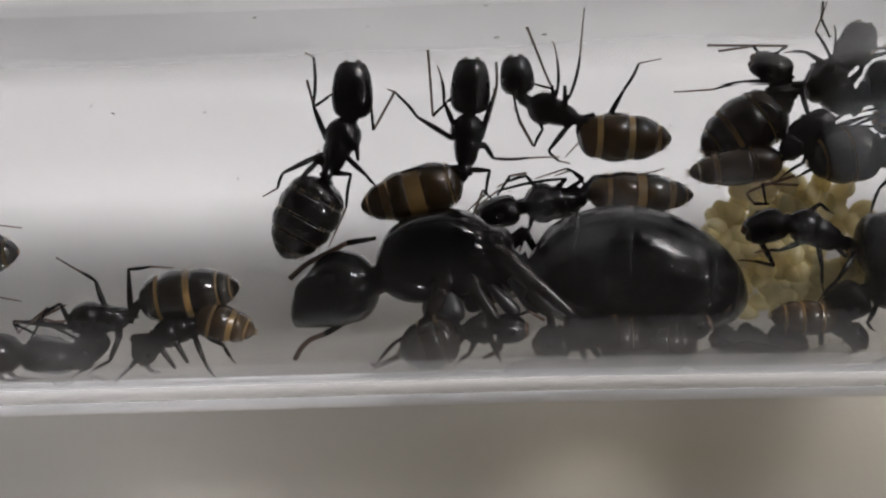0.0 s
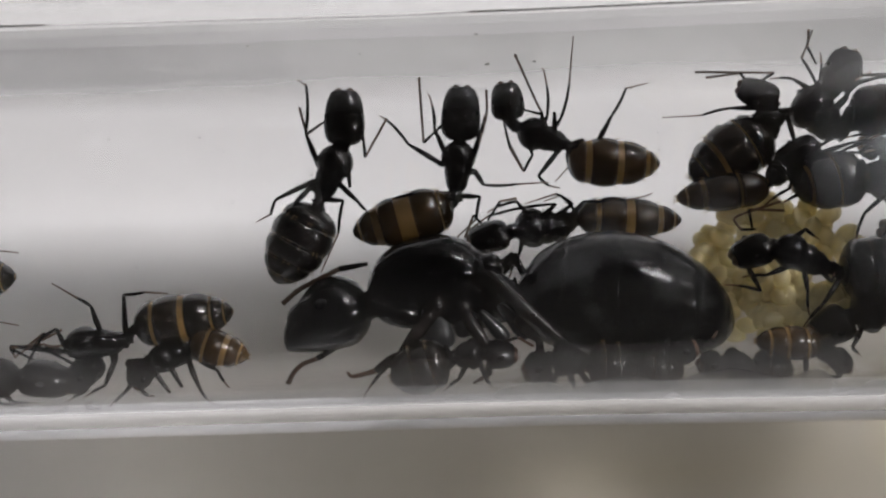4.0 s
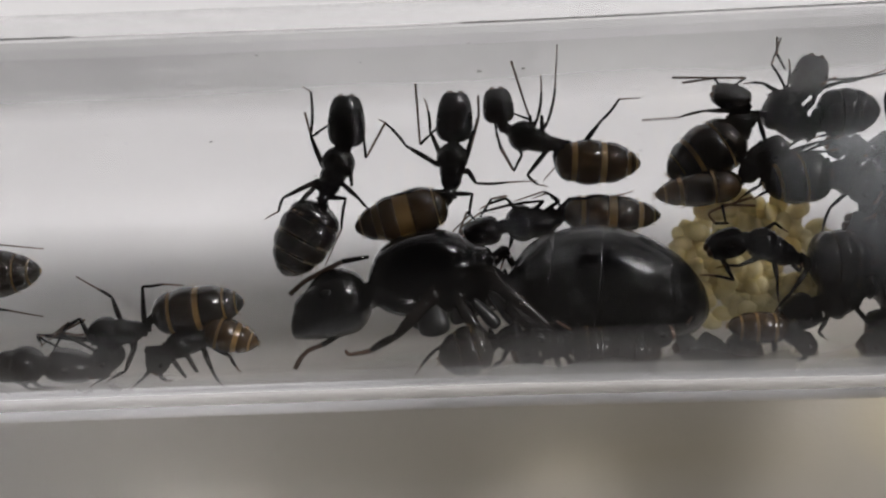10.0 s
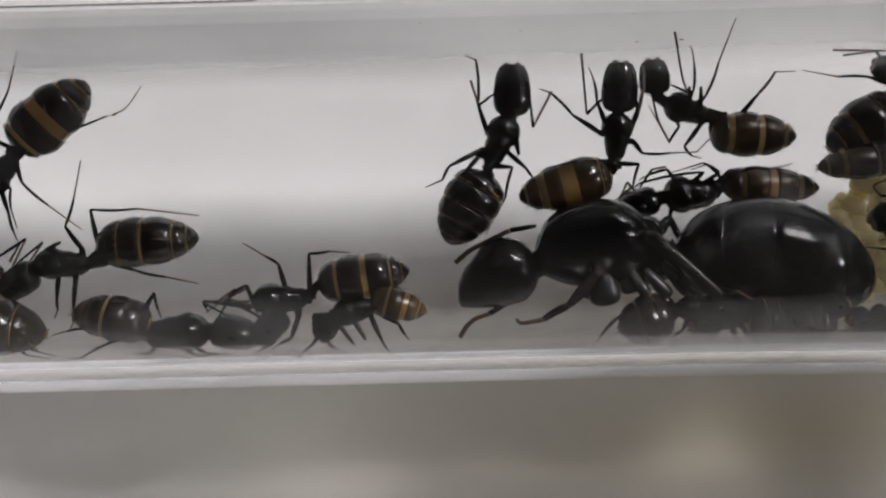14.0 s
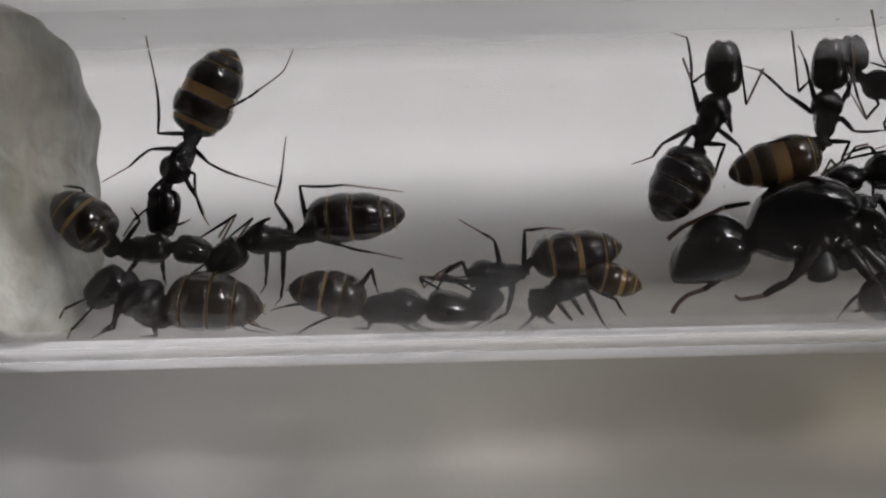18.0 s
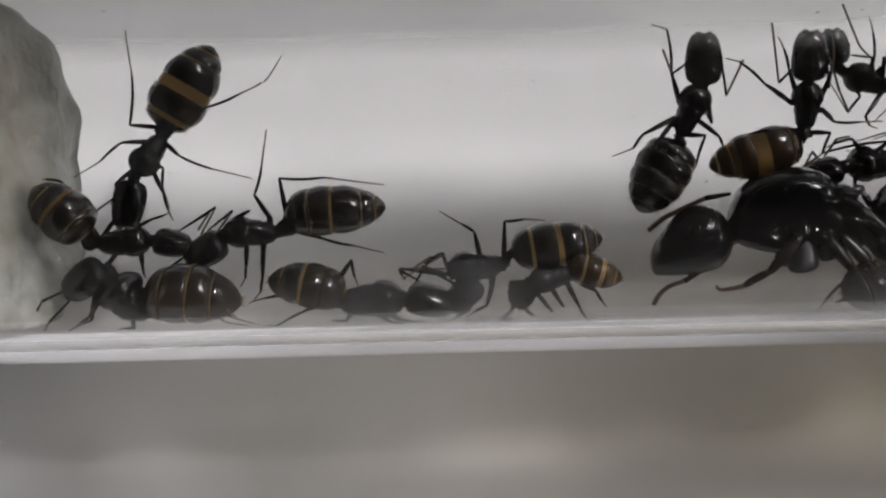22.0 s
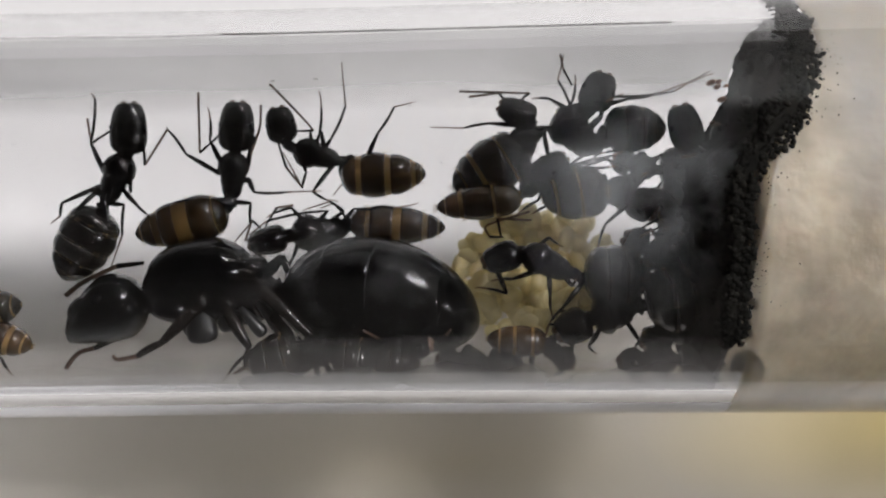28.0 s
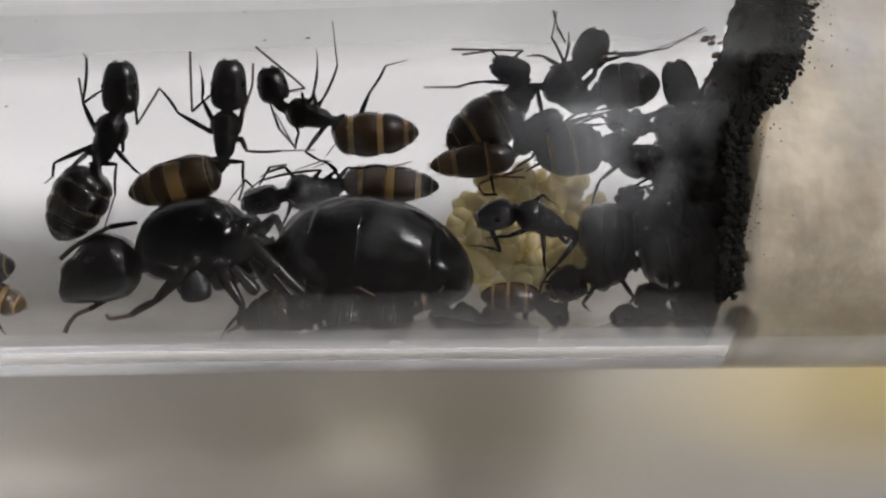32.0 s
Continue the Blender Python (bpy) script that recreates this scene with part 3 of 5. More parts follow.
def gaster(ob, o, base, tip, up, hw, hh, style, sag=0.0, bands=()):
    plate, skin, cuts = STYLES[style]
    table, inner = GASTER_CURVE, 0.975
    s = Shape().loft(base, tip, up, [(q, a * hw * inner, a * hh * inner, sag * math.sin(math.pi * q)) for q, a in table], 26)
    body = part("gaster", s, skin, ob, "", o)
    edges = []
    if bands:
        starts = [0.0] + [at + wide / 2 for at, wide in bands]
        ends = [at - wide / 2 for at, wide in bands] + [1.0]
        cuts = list(zip(starts, ends))
    for k, (s0, s1) in enumerate(cuts):
        n, swell, step = 9, 0.065, 0.012
        prof = []
        for i in range(n + 1):
            q = s0 + (s1 - s0) * i / n
            a = curve_at(table, q) * (1.0 + step * i / n + swell * math.sin(math.pi * i / n))
            prof.append((q, a * hw, a * hh, sag * math.sin(math.pi * q)))
        last = prof[-1]
        inset = 0.975
        prof.append((last[0] - 0.004, last[1] * inset, last[2] * inset, last[3]))
        edges.append(prof[-2])
        part("gaster_plate", Shape().loft(base, tip, up, prof, 26), plate, body, "", o)
    b, t = Vector(base), Vector(tip)
    d = (t - b).normalized()
    side = d.cross(Vector(up)).normalized()
    rise = side.cross(d)
    rng, fuzz = random.Random(len(bpy.data.objects)), Shape()
    long = 0.075 * (t - b).length
    for s, w, h, lift in edges[:4]:
        for k in range(22):
            q = 2 * math.pi * (k + rng.random()) / 22
            out = side * math.cos(q) + rise * math.sin(q)
            foot = b + (t - b) * (s - 0.03) + rise * lift + side * (math.cos(q) * w) + rise * (math.sin(q) * h)
            l = long * rng.uniform(0.6, 1.1)
            fuzz.tube([foot, foot + d * l * 0.6 + out * l * 0.25, foot + d * l + out * l * 0.35], [0.009, 0.007, 0.003], 4)
    part("hairs", fuzz, HAIR, body, "fine golden hairs", o)
    return body


def leg(ob, o, pts, thick, root, slim=1.0):
    pts = [Vector(p) for p in pts]
    hip, knee = pts[0], pts[1]
    f = spread([hip, hip.lerp(knee, 0.5) + Vector((0, 0, 0.05)), knee], 9)
    r = [thick * q * slim for q in (1.25, 1.1, 1.15, 1.2, 1.15, 1.05, 0.9, 0.75, 0.6)]
    s = Shape().tube([root, root.lerp(hip, 0.6), hip, hip.lerp(knee, 0.06)], [thick * 1.7 * slim, thick * 1.7 * slim, thick * 1.35 * slim, thick * 0.8 * slim])
    femur = part("leg", s.tube(f, r), LEG, ob, "", o)
    if len(pts) == 3:
        # the foot takes up the last third of the shank
        end = pts[2]
        out = (end - knee).cross(Vector((0, 0, 1))) * 0.05
        pts = [hip, knee, knee.lerp(end, 0.6) + out, knee.lerp(end, 0.85) + out * 0.7, end]
    if len(pts) > 2:
        heel = pts[2]
        bow = (heel - knee).cross(Vector((0, 0, 1))) * 0.035
        t = [knee.lerp(heel, q) + bow * math.sin(math.pi * q) for q in (0, 0.1, 0.3, 0.6, 0.85, 1.0)]
        tibia = part("tibia", Shape().tube(t, [thick * q * slim for q in (0.5, 0.62, 0.72, 0.68, 0.6, 0.5)]), LEG, femur, "", o)
    if len(pts) > 3:
        line = spread([pts[2]] + pts[3:], 10)
        part("tarsus", Shape().tube(line, [thick * slim * (0.42 - 0.02 * i + (0.05 if i % 2 else 0)) for i in range(10)], 6), TARSUS, femur, "", o)
    return femur


def antenna(ob, o, pts, thick):
    pts = [Vector(p) for p in pts]
    s = part("antenna", Shape().tube([pts[0].lerp(pts[1], q) for q in (0, 0.3, 0.7, 1)], [thick * q for q in (0.55, 0.7, 0.8, 0.85)]), LEG, ob, "", o)
    if len(pts) > 2:
        line = spread(pts[1:], 14)
        part("antenna_whip", Shape().tube(line, [thick * (0.6 + 0.12 * (i % 2) + 0.006 * i) for i in range(14)], 7), TARSUS, s, "", o)
    return s


def head(ob, o, mouth, nape, up, hw, hh, material, table=HEAD_CURVE):
    m, n, up = Vector(mouth), Vector(nape), Vector(up).normalized()
    d = (m - n).normalized()
    side = d.cross(up).normalized()
    up = side.cross(d)
    length = (m - n).length
    face = n.lerp(m, 0.96)
    skull = part("head", Shape().loft(n, face, up, ovals(table, hw, hh), 24), material, ob, "", o)
    for q in (-1, 1):
        a = n.lerp(m, 0.85) + side * (q * hw * 0.2)
        b = n.lerp(m, 0.955) + side * (q * hw * 0.05)
        jaw = spread([a, a.lerp(b, 0.55) + side * (q * hw * 0.06) + d * length * 0.01, b], 7)
        part("mandible", Shape().tube(jaw, [hw * x for x in (0.32, 0.36, 0.38, 0.37, 0.34, 0.28, 0.16)], 8), TARSUS, skull, "", o)
        c = n.lerp(m, 0.5) + side * (q * hw * 0.82) + up * hh * 0.42
        part("eye", Shape().loft(c - d * hw * 0.2, c + d * hw * 0.2, up, ovals(EGG_CURVE, hw * 0.14, hw * 0.14), 10), EYE, skull, "", o)
    c0, c1 = n.lerp(m, 0.74) + up * hh * 0.55, n.lerp(m, 0.92) + up * hh * 0.3
    part("face_plate", Shape().loft(c0, c1, up, ovals(EGG_CURVE, hw * 0.42, hh * 0.28), 12), material, skull, "", o)
    return skull


def ant(label, body, dims, up, style, feelers=(), legs=(), sag=0.0, bands=(), name="worker_ant", group="ants in the tube", thick=0.095):
    """body: mouth, nape, shoulder, waist, petiole, gaster base, gaster tip; dims: half widths of head, thorax, gaster, and how deep they are."""
    mouth, nape, shoulder, waist, stalk, base, tip = [Vector(p) for p in body]
    hw, tw, gw, deep = dims
    up = Vector(up)
    o = shoulder.lerp(waist, 0.5)
    ob = place(name, label, "ant", group, at=o)
    skin = CHITIN
    parts = {"ant": ob, "at": o, "nape": nape}
    if hw:
        parts["head"] = head(ob, o, mouth, nape, up, hw, hw * deep * 0.85, skin)
        neck = Shape().tube([nape.lerp(mouth, 0.06), nape.lerp(shoulder, 0.5), shoulder.lerp(waist, 0.08)], [tw * 0.38] * 3, 10)
        part("neck", neck, skin, ob, "", o)
    if tw:
        mid = shoulder.lerp(waist, 0.64)
        part("pronotum", Shape().loft(shoulder, mid, up, ovals(BODY_CURVE, tw, tw * deep, tw * 0.05), 18), skin, ob, "", o)
        part("mesonotum", Shape().loft(shoulder.lerp(waist, 0.22), shoulder.lerp(waist, 0.88), up, ovals(BODY_CURVE, tw * 0.76, tw * deep * 0.88), 18), skin, ob, "", o)
        part("propodeum", Shape().loft(shoulder.lerp(waist, 0.42), waist, up, ovals(BODY_CURVE, tw * 0.66, tw * deep * 0.78, -tw * 0.05), 16), skin, ob, "", o)
    if tw and gw:
        k = tw
        link = Shape().tube([waist.lerp(shoulder, 0.08), waist.lerp(stalk, 0.5), stalk, stalk.lerp(base, 0.6), base.lerp(tip, 0.05)], [k * 0.4, k * 0.28, k * 0.34, k * 0.26, k * 0.34], 10)
        stem = part("petiole", link, skin, ob, "", o)
        d = (base - stalk).normalized()
        part("petiole_scale", Shape().loft(stalk - d * k * 0.2, stalk + d * k * 0.2, up, ovals(BODY_CURVE, k * 0.5, k * 0.62, k * 0.2), 12), skin, stem, "", o)
    if gw:
        parts["gaster"] = gaster(ob, o, base, tip, up, gw, gw * deep, style, sag, bands)
    parts["feelers"] = [antenna(parts["head"] if hw else ob, o, p, thick * 0.75) for p in feelers]
    parts["legs"] = [leg(ob, o, p, thick, nearest(p[0], shoulder, waist)) for p in legs]
    return parts


# ---- the colony: places across the tube in millimetres ----
def side_loft(a, b, rows, seg=28, stretch=1.0):
    """A body seen from its side, from a to b. rows: (along 0..1, rise over the line, drop under it, half depth)."""
    return Shape().loft(a, b, (0, 1, 0), [(s, w * stretch, (up + down) / 2 * stretch, (up - down) / 2) for s, up, down, w in rows], seg)


QUEEN_HEAD = fine([(0.0, 0.18, 0.18, 0.2), (0.015, 0.45, 0.34, 0.45), (0.05, 0.8, 0.57, 0.8), (0.15, 1.32, 0.95, 1.12), (0.3, 1.56, 1.13, 1.3), (0.45, 1.63, 1.25, 1.36), (0.6, 1.5, 1.29, 1.32),
                   (0.72, 1.18, 1.31, 1.22), (0.82, 0.76, 1.31, 1.08), (0.9, 0.36, 1.30, 0.92), (0.96, 0.06, 1.26, 0.74), (1.0, -0.3, 1.05, 0.4)])
QUEEN_THORAX = fine([(0.0, 0.2, 0.7, 0.4), (0.02, 0.6, 0.92, 0.8), (0.07, 1.0, 1.08, 1.1), (0.15, 1.28, 1.25, 1.3), (0.28, 1.58, 1.38, 1.48), (0.44, 1.78, 1.45, 1.58), (0.6, 1.83, 1.5, 1.58), (0.74, 1.6, 1.5, 1.45), (0.84, 1.2, 1.4, 1.2), (0.93, 0.7, 1.2, 0.8), (1.0, 0.2, 0.9, 0.3)])
QUEEN_SCUTUM = fine([(0.0, 0.1, 0.3, 0.3), (0.03, 0.4, 0.55, 0.8), (0.1, 0.74, 0.75, 1.15), (0.25, 1.12, 0.8, 1.45), (0.45, 1.33, 0.8, 1.6), (0.65, 1.36, 0.8, 1.62), (0.82, 1.16, 0.75, 1.5), (0.93, 0.85, 0.6, 1.25), (0.98, 0.5, 0.4, 0.9), (1.0, 0.2, 0.2, 0.5)])
QUEEN_GASTER = fine([(0.0, 0.4, 0.4, 0.4), (0.015, 0.72, 0.65, 0.65), (0.035, 1.1, 0.9, 0.95), (0.065, 1.55, 1.2, 1.3), (0.13, 2.05, 1.55, 1.7), (0.23, 2.47, 1.8, 2.0), (0.33, 2.75, 1.9, 2.15), (0.44, 2.88, 1.92, 2.2),
                     (0.58, 2.78, 1.85, 2.15), (0.7, 2.53, 1.7, 2.0), (0.8, 2.15, 1.5, 1.75), (0.88, 1.68, 1.28, 1.42), (0.95, 1.08, 0.92, 0.98), (0.985, 0.55, 0.55, 0.52), (1.0, 0.2, 0.3, 0.2)])


def queen_ant():
    o = Vector((2.0, -3.0, -0.3))
    ob = place("queen_ant", "large glossy black queen ant standing at the tube floor", "ant", "queen", at=o)
    skin = QUEEN_CHITIN
    nape, mouth = Vector((-0.5, -4.0, -0.4)), Vector((-3.68, -3.89, -0.4))
    skull = part("head", side_loft(nape, mouth, QUEEN_HEAD), skin, ob, "", o)
    for w, x in ((-0.75, 0.3), (-0.05, 0.24)):
        jaw = [(-2.75 + x, -4.6, w), (-3.2 + x, -4.62, w + 0.05), (-3.6 + x, -4.7, w), (-3.78 + x, -4.8, w - 0.08)]
        part("mandible", Shape().tube(spread(jaw, 9), [0.3, 0.42, 0.5, 0.52, 0.5, 0.46, 0.42, 0.34, 0.12], 14), skin, skull, "", o)
    part("face_plate", Shape().loft((-2.5, -3.25, 0.1), (-3.5, -4.15, 0.1), (0.3, 0.4, 0.9), ovals(BODY_CURVE, 0.42, 0.62), 18), skin, skull, "", o)
    part("eye", Shape().loft((-2.0, -3.22, 0.82), (-2.42, -3.5, 0.8), (0, 0, 1), ovals(BODY_CURVE, 0.2, 0.16), 14), EYE, skull, "", o)
    part("neck", Shape().tube([(-0.95, -3.75, -0.35), (-0.55, -3.5, -0.35), (-0.1, -3.3, -0.3)], [0.5, 0.55, 0.6], 14), skin, ob, "", o)
    part("thorax", side_loft((-0.59, -2.88, -0.3), (4.75, -3.1, -0.3), QUEEN_THORAX), skin, ob, "", o)
    part("scutum", side_loft((-0.42, -2.37, -0.3), (3.72, -2.24, -0.3), QUEEN_SCUTUM), skin, ob, "", o)
    part("scutellum", Shape().loft((3.3, -1.98, -0.3), (4.42, -2.55, -0.3), (0.4, 0.9, 0), ovals(BODY_CURVE, 1.05, 0.62), 22), skin, ob, "", o)
    part("propodeum", Shape().loft((3.2, -2.7, -0.3), (5.0, -4.0, -0.3), (0.6, 0.8, 0), ovals(BODY_CURVE, 1.1, 0.92), 22), skin, ob, "", o)
    part("pleuron", Shape().loft((-0.35, -3.55, 0.35), (1.75, -4.0, 0.55), (0, 1, 0.2), ovals(BODY_CURVE, 0.75, 0.52), 20), skin, ob, "", o)
    part("pleuron", Shape().loft((1.3, -3.35, 0.5), (3.4, -3.85, 0.6), (0, 1, 0.2), ovals(BODY_CURVE, 0.8, 0.62), 20), skin, ob, "", o)
    for p in ((1.9, -3.36, 1.35), (2.35, -3.12, 1.4), (2.72, -3.34, 1.4), (3.7, -2.65, 1.0)):
        c = Vector(p)
        part("wing_scar", Shape().loft(c - Vector((0.2, 0.03, 0)), c + Vector((0.2, -0.05, 0)), (0, 0, 1), ovals(BODY_CURVE, 0.1, 0.12), 12), skin, ob, "", o)
    coxa_curve = fine([(0.0, 0.4), (0.1, 0.62), (0.35, 0.8), (0.65, 1.0), (0.85, 0.98), (0.95, 0.78), (1.0, 0.35)], 2)
    for a, b, w, h in (((1.8, -3.4, 1.0), (2.02, -5.12, 0.9), 0.62, 0.4), ((1.6, -3.6, 0.3), (1.55, -4.92, 0.2), 0.5, 0.4), ((2.75, -3.5, 0.9), (3.2, -4.62, 0.8), 0.52, 0.4),
                       ((3.5, -3.75, 1.1), (4.45, -4.82, 1.2), 0.27, 0.27), ((4.2, -3.5, 1.1), (5.2, -4.74, 1.2), 0.28, 0.28)):
        part("coxa", Shape().loft(a, b, (0, 0, 1), ovals(coxa_curve, w, h), 16), QUEEN_COXA, ob, "dark grey hip joint", o)
    part("petiole", Shape().tube([(4.4, -3.6, -0.3), (4.75, -3.5, -0.3), (5.2, -3.4, -0.3)], [0.5, 0.42, 0.5], 14), skin, ob, "", o)
    part("petiole_scale", Shape().loft((4.72, -3.6, -0.3), (4.86, -2.6, -0.3), (1, 0, 0), ovals(BODY_CURVE, 0.62, 0.16), 14), skin, ob, "", o)
    # the gaster: four plates over a paler skin
    base, tip = (4.88, -3.3, -0.3), (12.88, -4.57, -0.3)
    body = part("gaster", side_loft(base, tip, QUEEN_GASTER, stretch=0.985), skin, ob, "", o)
    cuts = (0.0, 0.185, 0.43, 0.795, 0.93, 1.0)
    for s0, s1 in zip(cuts, cuts[1:]):
        rows = []
        for i in range(13):
            q = s0 + (s1 - s0) * i / 12
            up, down, w = [curve_at([(r[0], r[c]) for r in QUEEN_GASTER], q) for c in (1, 2, 3)]
            k = 1.0 + 0.003 * math.sin(math.pi * i / 12)
            rows.append((q, up * k, down * k, w * k))
        part("gaster_plate", side_loft(base, tip, rows, 32), skin, body, "", o)
    feelers = [antenna(skull, o, p, 0.14) for p in (
        ((-0.55, -1.95, -0.2), (-1.6, -2.1, 0), (-2.45, -2.5, -0.2), (-3.2, -2.88, -0.5), (-3.78, -3.36, -0.6)),
        ((-1.7, -5.0, -0.2), (-2.5, -5.42, 0), (-3.05, -5.64, -0.2), (-3.42, -6.0, -0.4), (-3.66, -6.46, -0.5)))]
    legs = [leg(ob, o, p, 0.22, Vector(root)) for p, root in (
        (((1.75, -3.75, 1.3), (0.49, -5.02, 1.5), (-0.47, -5.53, 1.4), (-1.3, -5.68, 1.2), (-1.5, -5.52, 1.1)), (2.2, -3.2, 0.9)),
        (((2.95, -3.85, 1.0), (3.9, -5.25, 1.5), (3.74, -6.0, 1.3), (3.2, -6.35, 1.0)), (2.9, -3.4, 0.8)),
        (((3.95, -2.6, 1.3), (6.5, -4.95, 1.9), (6.95, -5.7, 1.7), (7.3, -6.0, 1.4)), (3.6, -2.6, 0.9)),
        (((4.25, -2.5, -0.9), (4.9, -1.75, -0.9), (5.45, -2.9, -0.6), (5.7, -3.6, -0.4)), (3.9, -2.8, -0.9)),
        (((4.3, -3.75, 0.9), (5.55, -4.8, 1.5), (5.75, -5.8, 1.5), (5.1, -6.15, 1.1)), (4.1, -3.3, 0.7)))]
    return {"ant": ob, "at": o, "head": skull, "gaster": body, "feelers": feelers, "legs": legs}


queen = queen_ant()
climber = ant("black worker ant climbing the glass with raised head",
    ((-1.28, 4.74, -1), (-1.34, 2.54, -1), (-1.4, 2.58, -1), (-2.35, 0.49, -1), (-2.36, 0.32, -1), (-2.4, 0.28, -1), (-4.04, -2.58, -1)),
    (0.77, 0.7, 1.13, 0.9), (0, 0, 1), "black",
    (((-1.88, 3.56, -0.7), (-2.7, 2.97, -0.5), (-2.97, 4.04, -0.9)), ((-0.7, 3.98, -0.7), (-0.54, 2.04, -0.5), (0.28, 3.53, -0.9)),),
    (((-2.34, 1.86, -1), (-2.72, 3.01, -0.5), (-2.73, 4.95, -1.2), (-3.17, 5.38, -2.2)),
     ((-1.26, 2.17, -1), (-1.14, 0.94, -0.5), (-1.38, 1.59, -1.2)),
     ((-2.57, 1.22, -1), (-3.92, 0.55, -0.5), (-4.21, 0.04, -1.2), (-4.92, -0.21, -2.2)),
     ((-1.59, 1.11, -1), (-0.84, 0.36, -0.5), (-0.44, -0.07, -1.2)),
     ((-2.66, 1.01, -1), (-3.38, 0.2, -0.5), (-3.75, -0.11, -1.2)),
     ((-2.16, 0.53, -1), (-1.41, 0.44, -0.5), (-1.68, -0.76, -1.2), (-2.48, -2.25, -2.2)),), bands=((0.24, 0.012), (0.5, 0.01), (0.72, 0.01), (0.9, 0.008),))
climber_pale = ant("black worker ant with swollen amber-banded gaster on the glass",
    ((3.14, 4.75, -1.2), (3, 2.61, -1.2), (2.98, 2.65, -1.2), (2.79, 0.55, -1.2), (2.75, 0.42, -1.2), (2.66, 0.12, -1.2), (-1.12, -0.78, -1.2)),
    (0.75, 0.66, 0.95, 0.9), (0, 0, 1), "amber",
    (((2.53, 3.38, -0.9), (1.64, 2.53, -0.7), (1.53, 5.1, -1.1)), ((3.68, 3.45, -0.9), (3.65, 2.26, -0.7), (4.03, 3.58, -1.1), (4.06, 4.57, -1.3)),),
    (((2.49, 2.02, -1.2), (2.06, 3.05, -0.7), (1.85, 4.53, -1.4)),
     ((2.25, 1.77, -1.2), (1.07, 2.5, -0.7), (0.25, 3.54, -1.4), (-0.07, 3.85, -2.4)),
     ((3.55, 1.41, -1.2), (3.82, 0.88, -0.7), (5.09, 0.91, -1.4), (6.41, 1, -2.4)),
     ((3.5, 1.99, -1.2), (3.73, 2.79, -0.7), (3.95, 3.61, -1.4)),
     ((2.54, 0.62, -1.2), (1.02, 0.6, -0.7), (-0.32, 0.11, -1.4)),
     ((2.92, 0.51, -1.2), (3.68, 0.44, -0.7), (3.54, -0.38, -1.4), (2.72, -1.12, -2.4)),), bands=((0.13, 0.014), (0.47, 0.16), (0.755, 0.075), (0.93, 0.015),))
preener = ant("brown-bellied worker ant with head raised on the back glass",
    ((4.93, 5.32, -4), (5.02, 3.7, -4), (5.36, 3.35, -4), (7.36, 2.58, -4), (7.55, 2.51, -4), (7.3, 1.94, -4), (10.98, 1.7, -4)),
    (0.68, 0.7, 0.95, 0.9), (0, 0, 1), "amber",
    (((5.62, 4.07, -3.7), (6.34, 3.8, -3.5), (6.09, 4.54, -3.9), (5.35, 6.32, -2.9)), ((4.77, 3.76, -3.7), (5, 2.49, -3.5), (5.51, 1.6, -3.9)),),
    (((6.29, 3.29, -4), (6.52, 3.8, -3.5), (6.39, 5.86, -3.7)),
     ((6.75, 3.28, -4), (7.01, 3.56, -3.5), (7.5, 5.23, -4.2), (7.45, 6.76, -1.7)),
     ((5.61, 3.09, -4), (5.89, 2.19, -3.5), (5.58, 1.58, -4.2), (4.84, 3.29, -4.7)),
     ((6.95, 2.37, -4), (6.09, 1.33, -3.5), (6.54, 0.96, -4.2), (7.04, 0.88, -4.7)),
     ((7.41, 2.58, -4), (7.89, 2.77, -3.5), (7.99, 2.36, -4.2), (6.86, 1.16, -4.7)),
     ((8.43, 2.48, -4), (9.04, 3.68, -3.5), (9.75, 4.93, -4.2), (10.69, 5.2, -4.6)),
     ((6.35, 2.75, -3.4), (6.26, 3.88, -3.0)),
     ((6.78, 2.8, -3.4), (6.75, 3.86, -3.0)),), bands=((0.22, 0.065), (0.56, 0.07), (0.86, 0.05), (0.95, 0.01),))
sheltered = ant("dark worker ant behind the queen with banded brown gaster",
    ((3.25, -1.25, -2.9), (4.85, -0.92, -2.9), (5.0, -0.85, -2.9), (7.32, -0.7, -2.9), (7.34, -0.52, -2.9), (7.48, -0.35, -2.9), (11.56, -0.64, -2.9)),
    (0.74, 0.86, 0.84, 0.9), (0, 0.8, 0.6), "amber",
    (((3.78, -0.55, -2.6), (3.45, -0.21, -2.4), (3.1, -1.08, -2.8)), ((4, -0.44, -2.6), (4.5, 0.31, -2.4), (5.14, 0.42, -2.8)),),
    (((5.44, -0.92, -2.9), (5.17, -1.8, -2.4), (4.75, -2.89, -2.7)),
     ((6.12, -0.38, -2.9), (6.65, 0.14, -2.4), (4.01, -0.26, -2.7), (3.22, -0.81, -3.1)),
     ((6.67, -0.51, -2.9), (7.52, -0.37, -2.4), (6.86, 0.48, -2.7), (6.26, 0.29, -3.1)),
     ((5.78, -0.48, -2.9), (5.12, 0.29, -2.4), (4.01, -0.11, -2.7)),
     ((7.12, -0.47, -2.9), (7.75, 0.22, -2.4), (10.44, 0.45, -2.7)),
     ((6.45, -0.5, -2.9), (7.31, 0.12, -2.4), (6.69, 0.55, -2.7), (5.48, 0.2, -3.1)),), bands=((0.2, 0.045), (0.5, 0.085), (0.79, 0.055), (0.93, 0.02),))
